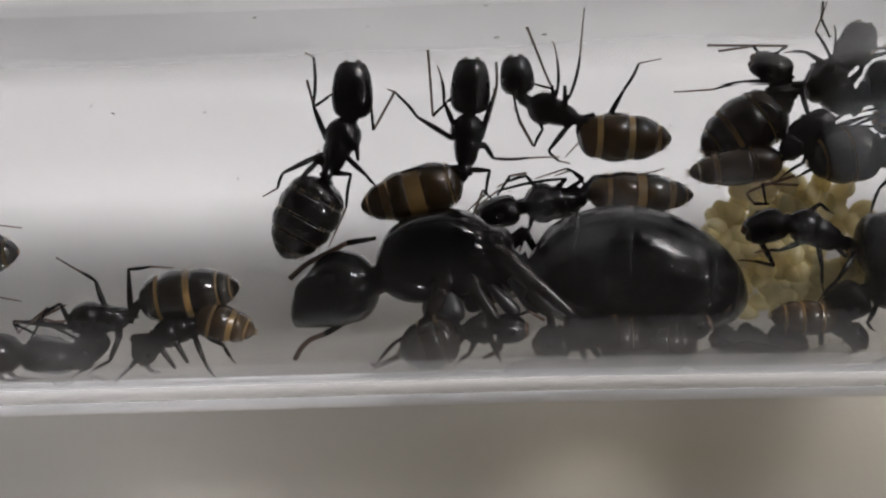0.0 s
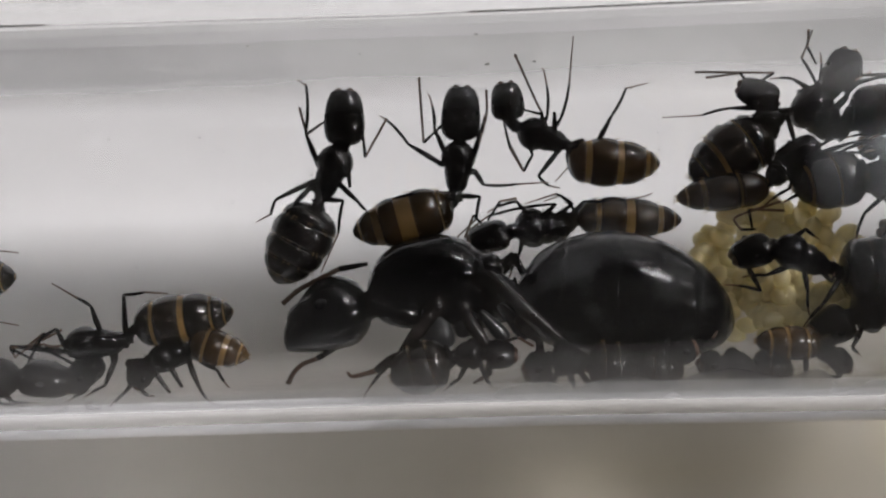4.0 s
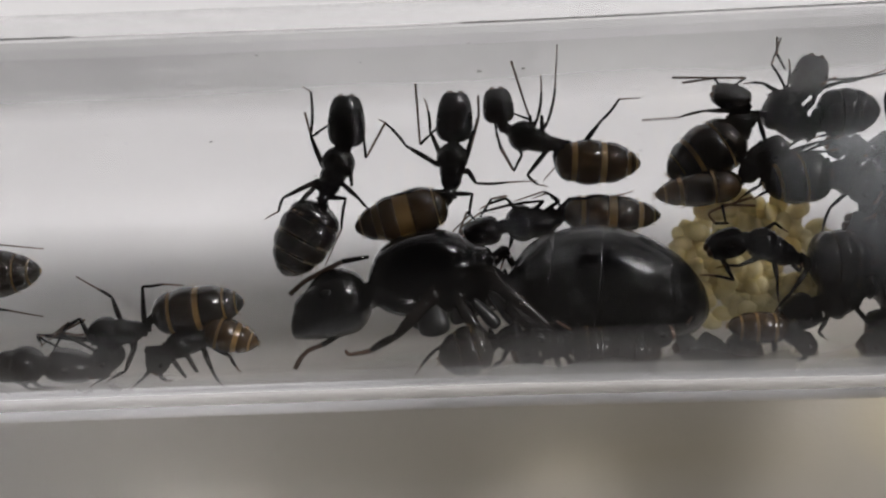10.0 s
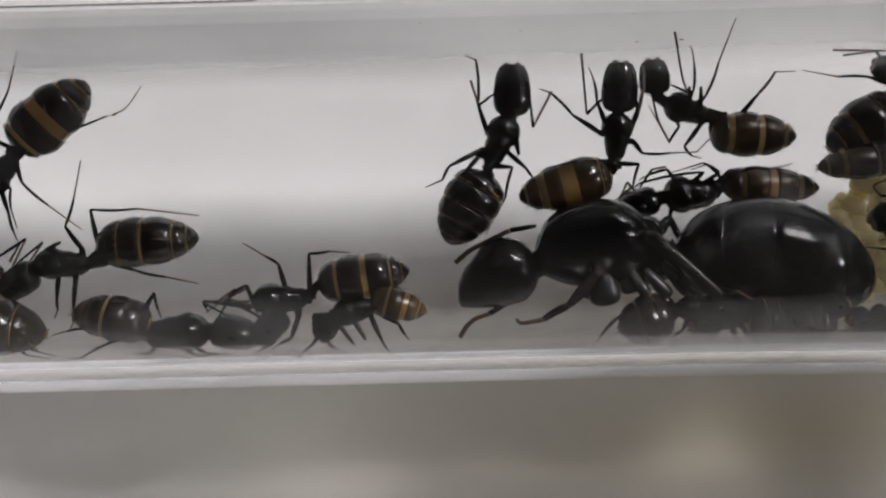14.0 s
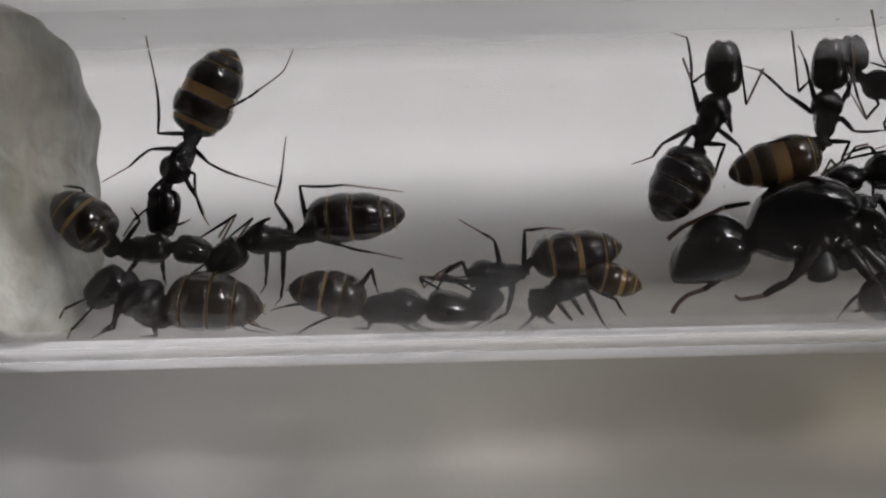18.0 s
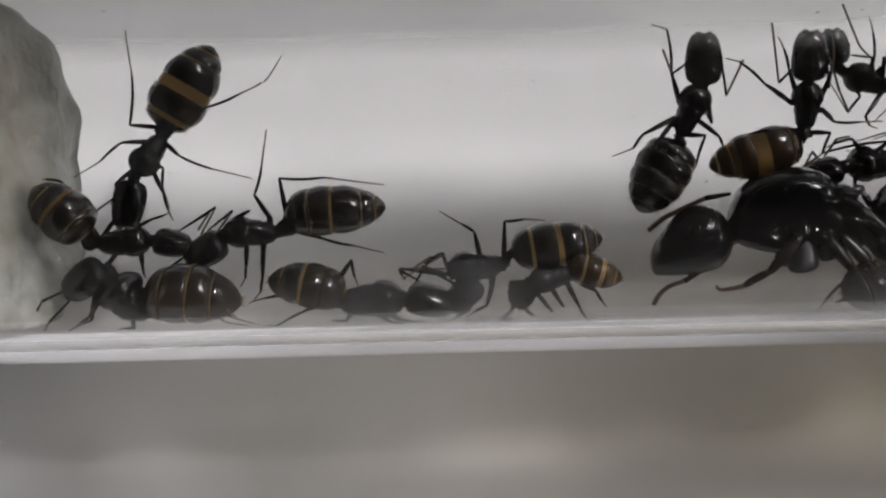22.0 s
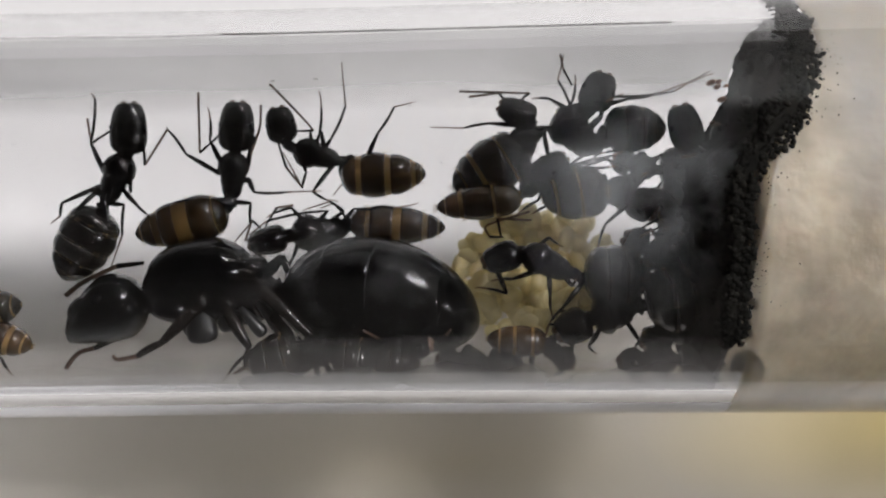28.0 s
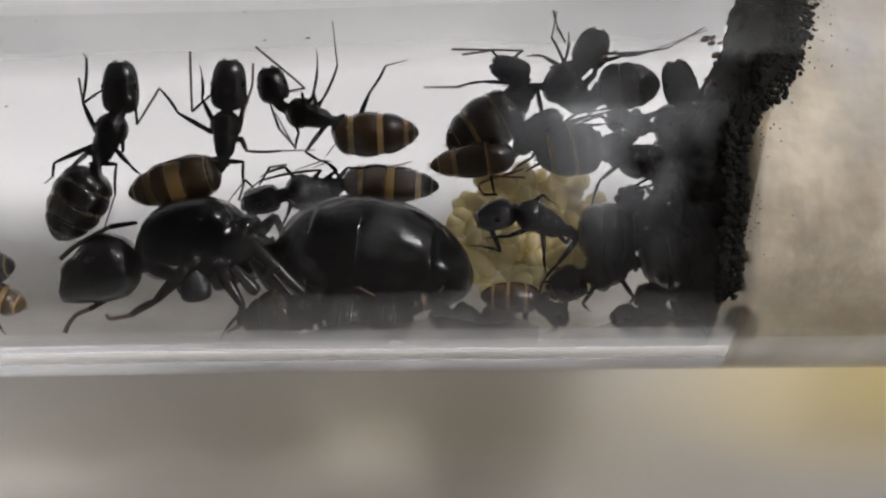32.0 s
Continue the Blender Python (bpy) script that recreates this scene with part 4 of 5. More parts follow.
front_mover = ant("dim worker ant pressed under the lower front glass",
    ((6.01, -5.19, 2.2), (4.97, -5.11, 2.2), (4.87, -5.11, 2.2), (3.84, -5.17, 2.2), (3.73, -5.21, 2.2), (3.67, -5.23, 2.2), (1.64, -5.86, 2.2)),
    (0.64, 0.64, 0.97, 0.8), (0, 0.9, 0.4), "black",
    (((5.49, -4.74, 2.5), (6.09, -4.54, 2.7), (6.63, -4.89, 2.3)),),
    (((4.46, -5.13, 2.2), (4.01, -5.93, 2.4), (3.48, -6.33, 2.3)),
     ((4.04, -5.22, 2.2), (3.19, -5.9, 2.4), (2.56, -6.2, 2.3)),
     ((2.18, -5.26, 2.2), (1.56, -5.43, 2.4), (0.69, -6.44, 2.3)),
     ((4.66, -5.14, 2.2), (4.94, -5.86, 2.4), (5.24, -6.29, 2.3)),), bands=((0.3, 0.02), (0.6, 0.03),))
front_a = ant("dim worker ant at the lower front glass",
    ((5.04, -5.79, 2.2), (5.84, -5.45, 2.2), (5.9, -5.33, 2.2), (7.03, -5.44, 2.2), (7.13, -5.49, 2.2), (7.17, -5.55, 2.2), (8.91, -5.69, 2.2)),
    (0.75, 0.81, 0.97, 0.75), (0, 1, 0.3), "black",
    (),
    (((6.13, -5.82, 2.2), (5.7, -6.28, 2.4), (5.41, -6.54, 2.3)),
     ((6.52, -5.83, 2.2), (6.69, -6.37, 2.4), (6.96, -6.81, 1.5)),
     ((6.92, -5.84, 2.2), (7.28, -6.32, 2.4), (7.81, -6.68, 2)),), bands=((0.3, 0.03), (0.6, 0.03),))
front_b = ant("dim dark worker ant at the lower front glass",
    ((10.91, -5.15, 2.2), (10.11, -5.25, 2.2), (10.07, -5.33, 2.2), (9.01, -5.46, 2.2), (8.87, -5.53, 2.2), (8.81, -5.69, 2.2), (10.53, -5.86, 2.2)),
    (0.69, 0.75, 0.89, 0.75), (0, 1, 0.3), "black",
    (),
    (((9.5, -5.91, 2.2), (9.26, -6.38, 2.4), (9.04, -6.73, 1.8)),
     ((9.9, -5.72, 2.2), (10.15, -6.3, 2.4), (10.49, -6.64, 2.1)),
     ((10.5, -5.34, 2.2), (11.16, -5.14, 2.4), (11.7, -4.57, 2.3)),))
hanging = ant("worker ant head down on the back glass with amber bands",
    ((-25.68, -2.87, -4.6), (-25.36, -0.65, -4.6), (-25.26, -0.4, -4.6), (-24.06, 1.42, -4.6), (-24.01, 1.54, -4.6), (-24.16, 1.72, -4.6), (-21.85, 5.34, -4.6)),
    (0.74, 0.72, 1.26, 0.9), (0, 0, 1), "banded",
    (((-26.0, -1.4, -4.3), (-26.7, -2.0, -4.1), (-27.3, -2.7, -4.5)),),
    (((-25.5, -0.3, -4.6), (-26.0, -0.88, -4.1), (-25.7, -1.5, -4.8)),
     ((-24.6, 0.2, -4.6), (-23.94, -0.1, -4.1), (-24.1, -0.95, -4.8), (-23.85, -1.85, -5.2)),
     ((-24.53, -0.14, -4.6), (-23.9, -1.2, -4.1), (-23.6, -2.4, -4.8)),
     ((-24.7, 1.1, -4.6), (-25.75, 1.26, -4.1), (-27.0, 0.75, -4.8), (-28.4, 0.35, -5.2)),
     ((-24.0, 1.05, -4.6), (-23.3, 0.41, -4.1), (-22.08, -0.16, -4.8), (-20.38, -0.65, -5.2)),
     ((-24.4, 1.75, -4.6), (-25.43, 1.82, -4.1), (-25.4, 4.1, -4.6), (-25.42, 6.3, -3.6)),
     ((-23.8, 1.5, -4.6), (-22.0, 2.31, -4.1), (-20.52, 2.81, -4.8), (-19.4, 3.3, -5.2), (-18.5, 4.2, -4.7)),), bands=((0.13, 0.05), (0.46, 0.12), (0.78, 0.015), (0.92, 0.02),))
plugside = ant("worker ant with gaster against the damp cotton plug",
    ((-22.63, -3.58, -2.6), (-24.15, -3.25, -2.6), (-24.2, -3.3, -2.6), (-26.58, -3.33, -2.6), (-26.82, -3.37, -2.6), (-26.28, -2.89, -0.5), (-28.46, -1.01, -0.5)),
    (0.74, 0.74, 1.1, 0.9), (0.1, 0.8, 0.5), "banded",
    (((-22.88, -2.8, -2.3), (-21.44, -1.93, -2.1), (-22.14, -3.06, -2.5)), ((-23.05, -2.91, -2.3), (-21.69, -2.12, -2.1), (-22.26, -2.87, -2.5)),),
    (((-27.59, -1.49, -2.6), (-27.83, -0.68, -2.3), (-28.96, -0.57, -2.5)),
     ((-26.21, -2.96, -2.6), (-25.51, -2.14, -2.3), (-25.9, -1.53, -2.5)),
     ((-24.69, -3.71, -2.6), (-24.57, -4.42, -2.3), (-24.51, -4.91, -2.5)),
     ((-25.64, -3.69, -2.6), (-26.19, -4.49, -2.3), (-26.51, -5.33, -2.5)),
     ((-25.38, -2.98, -2.6), (-24.1, -2.34, -2.3), (-23.42, -2.07, -2.5)),), bands=((0.2, 0.012), (0.56, 0.06), (0.8, 0.012),))
stretched = ant("worker ant with long hind leg stretched and dark gaster",
    ((-22.75, -4.29, -2.6), (-21.21, -3.28, -2.6), (-21.32, -3.04, -2.6), (-18.89, -3.05, -2.6), (-18.51, -3.11, -2.6), (-18.63, -2.25, -2.6), (-14.42, -2.07, -2.6)),
    (0.86, 0.74, 1.1, 0.9), (0, 0.85, 0.5), "banded",
    (((-21.87, -2.94, -2.3), (-20.74, -2.09, -2.1), (-21.55, -3.08, -2.5)), ((-22.48, -3.76, -2.3), (-23.41, -4.44, -2.1), (-23.98, -4.8, -2.5)),),
    (((-20.83, -2.5, -2.6), (-20.05, -2.11, -2.2), (-21.2, -2.73, -2.6)),
     ((-19.28, -2.42, -2.6), (-19.84, -1.45, -2.2), (-19.57, -0.27, -2.6), (-19.41, 1.38, -3.2)),
     ((-18.54, -2.49, -2.6), (-18.78, -0.77, -2.2), (-16.96, -0.77, -2.6), (-14.47, -1.13, -3.2)),
     ((-18.51, -2.92, -2.6), (-17.01, -3.38, -2.2), (-15.85, -3.71, -2.6), (-14.57, -4.08, -3.2)),
     ((-20.26, -3.47, -2.6), (-20.26, -4.52, -2.2), (-20.36, -5.02, -2.6), (-20.7, -5.49, -3.2)),
     ((-19.58, -3.73, -2.6), (-19.59, -5.02, -2.2), (-19.73, -5.64, -2.6), (-20.12, -6.09, -3.2)),), bands=((0.24, 0.004), (0.47, 0.024), (0.77, 0.007), (0.9, 0.008),))
cornered = ant("worker ant crouched in the tube corner by the plug",
    ((-27.27, -5.35, -0.6), (-25.74, -4.24, -0.6), (-25.52, -4.76, -0.6), (-24.2, -6.4, -0.6), (-24.08, -6.29, -0.6), (-24.15, -5.48, -0.6), (-20.21, -5.86, -0.6)),
    (0.85, 1.06, 1.28, 0.9), (0.3, 0.8, 0.5), "banded",
    (((-27.17, -5.15, -0.3), (-28.08, -5.57, -0.1), (-28.53, -6.23, -0.5)), ((-26.84, -5.39, -0.3), (-27.84, -6.48, -0.1), (-28.01, -6.9, 0)),),
    (((-26.12, -5.54, -0.6), (-26.02, -6.38, 0.3), (-26.97, -6.88, 0.2)),
     ((-24.66, -6.39, -0.6), (-24.35, -6.81, 0.3), (-25.05, -6.87, 0.2)),
     ((-23.12, -5.05, -0.6), (-21.61, -5.7, 0.3), (-20.75, -6.64, 0.2), (-19.9, -6.9, -0.1)),
     ((-23.82, -5.26, -0.6), (-21.91, -4.79, 0.3), (-20.52, -6.42, 0.2), (-19.68, -6.82, -0.2)),
     ((-25.78, -5.44, -0.6), (-26.13, -6.26, 0.3), (-26.74, -6.75, 0.2)),
     ((-22.66, -4.83, -0.6), (-21.26, -5.37, 0.3), (-20.29, -6.43, 0.2)),), bands=((0.2, 0.01), (0.48, 0.013), (0.72, 0.006),), sag=0.2)
floor_walker = ant("worker ant lying along the tube floor with banded gaster",
    ((-11.71, -6.27, -0.6), (-13.61, -5.81, -0.6), (-13.62, -5.99, -0.6), (-16.37, -5.96, -0.6), (-16.53, -5.91, -0.6), (-16.02, -5.65, -0.6), (-19.15, -4.97, -0.6)),
    (0.9, 0.92, 0.99, 0.9), (0, 0.9, 0.4), "banded",
    (((-13.02, -5.18, -0.3), (-13.8, -4.69, -0.1), (-12.78, -4.62, -0.5), (-12.09, -4.88, -0.7)), ((-13.25, -5.29, -0.3), (-12.54, -4.15, -0.1), (-13.23, -4.61, -0.5)),),
    (((-16.35, -5.11, -0.6), (-15.72, -4.22, 0), (-15.44, -5.38, -0.2)),
     ((-16.72, -5.91, -0.6), (-17.7, -6.29, 0), (-18.77, -6.96, -0.2), (-19.21, -6.9, -0.1)),
     ((-15.81, -6.51, -0.6), (-16.01, -6.79, 0), (-16.6, -6.79, -0.2)),
     ((-14.67, -6.65, -0.6), (-14.2, -6.9, 0), (-13.3, -6.9, -0.1)),
     ((-14.21, -6.67, -0.6), (-13.74, -6.8, 0), (-12.84, -6.9, -0.1)),
     ((-17.17, -5.55, -0.6), (-18.25, -5.59, 0), (-19.88, -5.9, -0.2)),), bands=((0.3, 0.005), (0.56, 0.04), (0.83, 0.006),), sag=0.1)
feeding = ant("worker ant with raised banded gaster beside another worker",
    ((-11.93, -6.44, -0.6), (-10.68, -5.2, -0.6), (-11.96, -4.7, -0.6), (-9.68, -4.62, -0.6), (-9.63, -4.51, -0.6), (-9.32, -4.06, -0.6), (-5.64, -3.57, -0.6)),
    (0.74, 0.72, 1.0, 0.9), (0, 0.9, 0.4), "banded",
    (((-11.34, -5.57, -0.3), (-12.51, -4.68, -0.1), (-11.59, -4.74, -0.5), (-11.25, -5.4, -0.7)), ((-11.13, -5.58, -0.3), (-12.93, -4.57, -0.1), (-12, -4.09, -0.5)),),
    (((-9.64, -4.78, -0.6), (-9.59, -2.82, -0.2), (-8.8, -2.75, -0.2), (-7.94, -2.83, -0.2)),
     ((-10.58, -4.25, -0.6), (-10.8, -3.23, -0.2), (-11.29, -2.9, -0.2), (-12.22, -2.32, -0.2)),
     ((-11.24, -5.02, -0.6), (-13.83, -4.62, -0.2), (-13.62, -5.08, -0.2)),
     ((-11.7, -5.12, -0.6), (-12.12, -4.02, -0.2), (-12.93, -4.56, -0.2), (-13.73, -5.07, -0.2)),
     ((-10.92, -5.38, -0.6), (-11.07, -6.47, -0.2), (-11.88, -7.01, -0.2)),
     ((-10.12, -5.4, -0.6), (-10.39, -6.27, -0.2), (-11.2, -6.8, -0.2)),), bands=((0.22, 0.035), (0.52, 0.06), (0.8, 0.02), (0.92, 0.012),))
feeding_pale = ant("worker ant with pale amber gaster beside another worker",
    ((-9.19, -6.28, 0.1), (-8.82, -5.39, 0.1), (-8.71, -5.4, 0.1), (-6.9, -4.9, 0.1), (-6.83, -4.83, 0.1), (-7.18, -4.6, 0.1), (-5, -5.25, 0.1)),
    (0.6, 0.6, 0.7, 0.9), (0, 0.9, 0.4), "amber",
    (((-9.16, -5.98, 0.4), (-8.61, -6.59, 0.6), (-8.5, -6.68, 0.2)),),
    (((-9.45, -5.33, 0.1), (-8.73, -6.59, 0.5)),
     ((-8.77, -5.17, 0.1), (-7.83, -6.51, 0.5)),
     ((-8.09, -5.08, 0.1), (-7.38, -6.3, 0.5)),
     ((-7.2, -5.33, 0.1), (-6.76, -6.32, 0.5), (-6.29, -7.05, 0.5)),
     ((-9.06, -5.83, 0.1), (-9.48, -6.45, 0.5), (-10.06, -7.1, 0.5)),
     ((-6.91, -5.23, 0.1), (-6.07, -5.68, 0.5), (-5.65, -6.36, 0.5)),), bands=((0.3, 0.05), (0.62, 0.09), (0.86, 0.03),))
nurse = ant("black worker ant reaching over the pile of eggs",
    ((13.11, -2.2, -1.2), (14.62, -1.72, -1.2), (14.66, -1.72, -1.2), (16.74, -2.66, -1.2), (17.08, -2.86, -1.2), (17.2, -2.79, -1.2), (19.96, -2.77, -1.2)),
    (0.74, 0.74, 1.3, 0.9), (0, 0.8, 0.6), "black",
    (((13.83, -1.11, -0.9), (13.67, -0.35, -0.7), (15.08, -0.43, -1.1)), ((13.94, -1.11, -0.9), (13.36, -1.1, -0.7), (13.26, -0.62, -1.1), (15.03, -0.07, -1.3)),),
    (((13.65, -2.49, -1.2), (14.02, -3.44, -0.7), (12.75, -3.19, -1)),
     ((15.27, -2.52, -1.2), (14.24, -2.85, -0.7), (13.4, -2.92, -1)),
     ((15.78, -2.65, -1.2), (15.77, -3.57, -0.7), (15.91, -4.5, -1)),
     ((17.17, -3.02, -1.2), (16.29, -4.04, -0.7), (15.6, -5.01, -1)),
     ((15.1, -1.7, -1.2), (15.77, -1.15, -0.7), (16.37, -1.55, -1)),
     ((16.36, -2.66, -1.2), (16.65, -3.17, -0.7), (16.87, -2.86, -1)),), thick=0.1)
crowd_a = ant("worker ant with fat brown-banded gaster in the crowd",
    ((13.9, 4.64, -2.8), (15.44, 3.97, -2.8), (15, 3.68, -2.8), (14.96, 2.26, -2.8), (14.96, 2.33, -2.8), (15.07, 2.8, -2.8), (11.95, 1.01, -2.8)),
    (0.66, 0.7, 1.18, 0.9), (0, 0.4, 0.9), "banded",
    (((14.72, 4.76, -2.5), (15.19, 5.07, -2.3), (12.23, 5.27, -2.7)), ((14.36, 4.53, -2.5), (13.89, 5.1, -2.3), (12.66, 5.02, -2.7)),),
    (((14.6, 3.73, -2.8), (13.51, 3.77, -2.4), (12.44, 3.61, -2.8), (10.99, 3.69, -3.2)),
     ((15.79, 3.35, -2.8), (15.97, 2.11, -2.4), (15.62, 1.2, -2.8)),
     ((15.31, 3.36, -2.8), (14.91, 2.37, -2.4), (14.79, 1.45, -2.8)),
     ((16.63, 3.57, -2.8), (16.96, 4.22, -2.4), (16.43, 5.72, -2.8), (16.6, 6.72, -1.8)),
     ((16.27, 3.58, -2.8), (16.97, 4.7, -2.4), (17.15, 5.95, -2.8)),), bands=((0.3, 0.015), (0.66, 0.05), (0.86, 0.012),))
crowd_b = ant("worker ant with small amber-banded gaster",
    ((16.65, 2.28, -1.9), (15.17, 1.31, -1.9), (15.45, 1.39, -1.9), (14.78, 0.67, -1.9), (14.73, 0.6, -1.9), (14.77, 0.57, -1.9), (11.22, 0.18, -1.9)),
    (0.62, 0.6, 0.74, 0.9), (0, 0.6, 0.7), "amber",
    (),
    (((15.92, 1.35, -1.9), (15.4, 0.4, -1.5), (14.46, -0.27, -1.7)),
     ((16.15, 1.35, -1.9), (15.74, 0.16, -1.5), (15.17, -0.17, -1.7)),
     ((16.51, 1.69, -1.9), (17.77, 2.1, -1.5), (18.97, 2.44, -1.7)),
     ((16.62, 1.46, -1.9), (17.53, 1.75, -1.5), (18.84, 1.86, -1.7)),), bands=((0.34, 0.03), (0.72, 0.05), (0.9, 0.015),))
crowd_top = ant("worker ant head up near the top of the tube",
    ((18.48, 6.14, -3.3), (17.88, 4.43, -3.3), (16.34, 4.3, -3.3), (18.01, 2.51, -3.3), (18.16, 2.92, -3.3), (18.4, 3.55, -3.3), (21.06, 3.61, -3.3)),
    (0.76, 0.98, 1, 0.9), (0, 0.1, 1), "black",
    (((17.04, 5.5, -3), (16.68, 6.2, -2.8), (16.44, 6.73, -1.8)), ((18.49, 5.71, -3), (18.45, 4.72, -2.8), (19.23, 5.13, -3.2)),),
    (((18.14, 4.56, -3.3), (19.42, 4.84, -2.9), (20.48, 5.07, -3.5), (23.14, 6.04, -3.4)),
     ((18.25, 4.08, -3.3), (18.46, 4.98, -2.9), (21.45, 5.25, -3.5), (23, 6.15, -3.3)),
     ((17.27, 3.13, -3.3), (17.45, 2.36, -2.9), (16.53, 1.6, -3.5)),
     ((17.05, 4.34, -3.3), (16.06, 4.91, -2.9), (15.38, 5.01, -3.5)),))
crowd_dark = ant("dark worker ant with broad gaster among the crowd",
    ((20.18, -0.23, -1.6), (19.28, 0.5, -1.6), (19.28, 0.61, -1.6), (18.14, 0.88, -1.6), (18.14, 0.88, -1.6), (18.32, 0.88, -1.6), (15.57, 0.43, -1.6)),
    (0.8, 0.85, 1.1, 0.9), (0, 0.7, 0.7), "banded",
    (),
    (((19.86, 0.78, -1.6), (18.14, -0.61, -1.2), (17.79, -1.99, -1.4)),
     ((19.64, 1.48, -1.6), (18.2, 2.06, -1.2), (16.57, 1.3, -1.4)),
     ((20.32, 0.77, -1.6), (20.93, -0.66, -1.2), (19.55, -1.21, -1.4)),
     ((19.41, 1.72, -1.6), (20.28, 2.13, -1.2), (21.95, 2.23, -1.4)),), bands=((0.45, 0.01), (0.8, 0.035),))
crowd_edge = ant("worker ant with rusty head beside the black mould",
    ((21.51, 4.51, -2.6), (21.95, 2.6, -2.6), (22, 2.59, -2.6), (22.64, 0.91, -2.6), (22.76, 0.84, -2.6), (22.64, 1.03, -2.6), (20.46, -0.59, -2.6)),
    (0.74, 0.79, 1.15, 0.9), (0, 0.2, 0.95), "black",
    (),
    (((22.42, 2.23, -2.6), (23.3, 2.64, -2.2), (23.81, 2.42, -2.4)),
     ((22.05, 1.52, -2.6), (21.36, 0.08, -2.2), (20.66, -0.84, -2.4)),
     ((22.64, 1.27, -2.6), (23.01, -0.19, -2.2), (22.09, -0.63, -2.4)),
     ((22.18, 2, -2.6), (20.68, 1.87, -2.2), (19.75, 1.31, -2.4)),))
crowd_low = ant("black worker ant in front of the egg pile",
    ((16.05, -5.2, -0.9), (17.34, -4.53, -0.9), (17.45, -4.53, -0.9), (19.19, -4.1, -0.9), (19.42, -4.06, -0.9), (19.66, -4, -0.9), (22.66, -3.48, -0.9)),
    (0.85, 0.92, 1.39, 0.9), (0, 0.8, 0.6), "black",
    (((16.38, -4.73, -0.6), (15.68, -4.71, -0.4), (15.58, -5.18, -0.8)),),
    (((17.79, -5, -0.9), (17.26, -5.65, -0.4), (17.61, -6.01, -0.5)),
     ((18.95, -4.79, -0.9), (19.32, -5.47, -0.4), (19.1, -5.81, -0.5)),
     ((16.63, -5.21, -0.9), (16.57, -6.1, -0.4), (16.34, -6.56, -0.5)),))
crowd_heap = ant("black worker ant heaped against the mould",
    ((21.65, -0.85, -2.6), (22.6, -1.23, -2.6), (22.6, -1.23, -2.6), (23.65, -2.09, -2.6), (23.72, -2.33, -2.6), (23.65, -2.45, -2.6), (21.36, -3.47, -2.6)),
    (0.84, 0.96, 1.19, 0.9), (0, 0.5, 0.8), "black",
    (),
    (((22, -1.34, -2.6), (21.1, -0.98, -2.2), (19.94, -1.18, -2.4)),
     ((22.6, -0.87, -2.6), (21.59, -0.16, -2.2), (20.44, 0.11, -2.4)),
     ((22.37, -0.63, -2.6), (20.64, -0.38, -2.2), (19.35, -1.17, -2.4)),))
crowd_back = ant("dim worker ant at the back by the mould",
    ((23.55, 3.79, -3.8), (23.77, 2.57, -3.8), (23.77, 2.57, -3.8), (24.11, 1.1, -3.8), (24.16, 0.97, -3.8), (24.1, 0.9, -3.8), (23.46, -1.09, -3.8)),
    (0.66, 0.73, 1.05, 0.9), (0, 0.1, 1), "black",
    (),
    (((23.88, 2.08, -3.8), (22.85, 2.31, -3.5), (21.94, 2.24, -3.8)),
     ((23.87, 1.59, -3.8), (22.58, 0.86, -3.5), (21.9, 0.41, -3.8)),))
heap_a = ant("black worker ant buried in the crowd",
    ((19.06, -1.18, -2), (19.87, -1.67, -2), (19.87, -1.67, -2), (21.15, -2.4, -2), (21.27, -2.47, -2), (21.23, -2.4, -2), (23.65, -1.39, -2)),
    (0.76, 0.87, 1.18, 0.9), (0, 0.5, 0.8), "black",
    (),
    (((20.33, -2.15, -2), (19.32, -2.95, -1.6), (18.64, -3.17, -1.8)),
     ((20.81, -1.8, -2), (20.06, -0.86, -1.6), (19.62, -1.2, -1.8)),
     ((20.35, -1.56, -2), (21.23, -0.65, -1.6), (21.75, -0.18, -1.8)),))
heap_b = ant("black worker ant crouched by the mould",
    ((19.71, -5.88, -1.5), (20.54, -5.32, -1.5), (20.54, -5.27, -1.5), (21.72, -4.64, -1.5), (21.84, -4.59, -1.5), (21.79, -4.55, -1.5), (23.74, -3.04, -1.5)),
    (0.77, 0.89, 1.22, 0.9), (0, 0.8, 0.5), "black",
    (),
    (((21.01, -5.33, -1.5), (20.58, -5.88, -1.1), (20.12, -6.22, -1.2)),
     ((21.6, -5.1, -1.5), (21.97, -5.67, -1.1), (22.33, -6.04, -1.2)),
     ((21.14, -4.74, -1.5), (20.15, -4.13, -1.1), (19.71, -3.66, -1.2)),))
heap_c = ant("dark worker ant behind the crowd",
    ((18.83, 2.26, -3.4), (19.56, 2.01, -3.4), (19.56, 2.01, -3.4), (20.64, 1.74, -3.4), (20.76, 1.72, -3.4), (20.76, 1.67, -3.4), (23.43, 1.93, -3.4)),
    (0.61, 0.7, 1.02, 0.9), (0, 0.4, 0.9), "black",
    (),
    (((20.15, 1.51, -3.4), (19.61, 0.89, -3.1), (19.15, 0.56, -3.3)),
     ((20.4, 1.99, -3.4), (20.84, 2.43, -3.1), (21.85, 2.55, -3.3)),
     ((19.92, 2.24, -3.4), (19.16, 2.59, -3.1), (17.98, 2.39, -3.3)),))
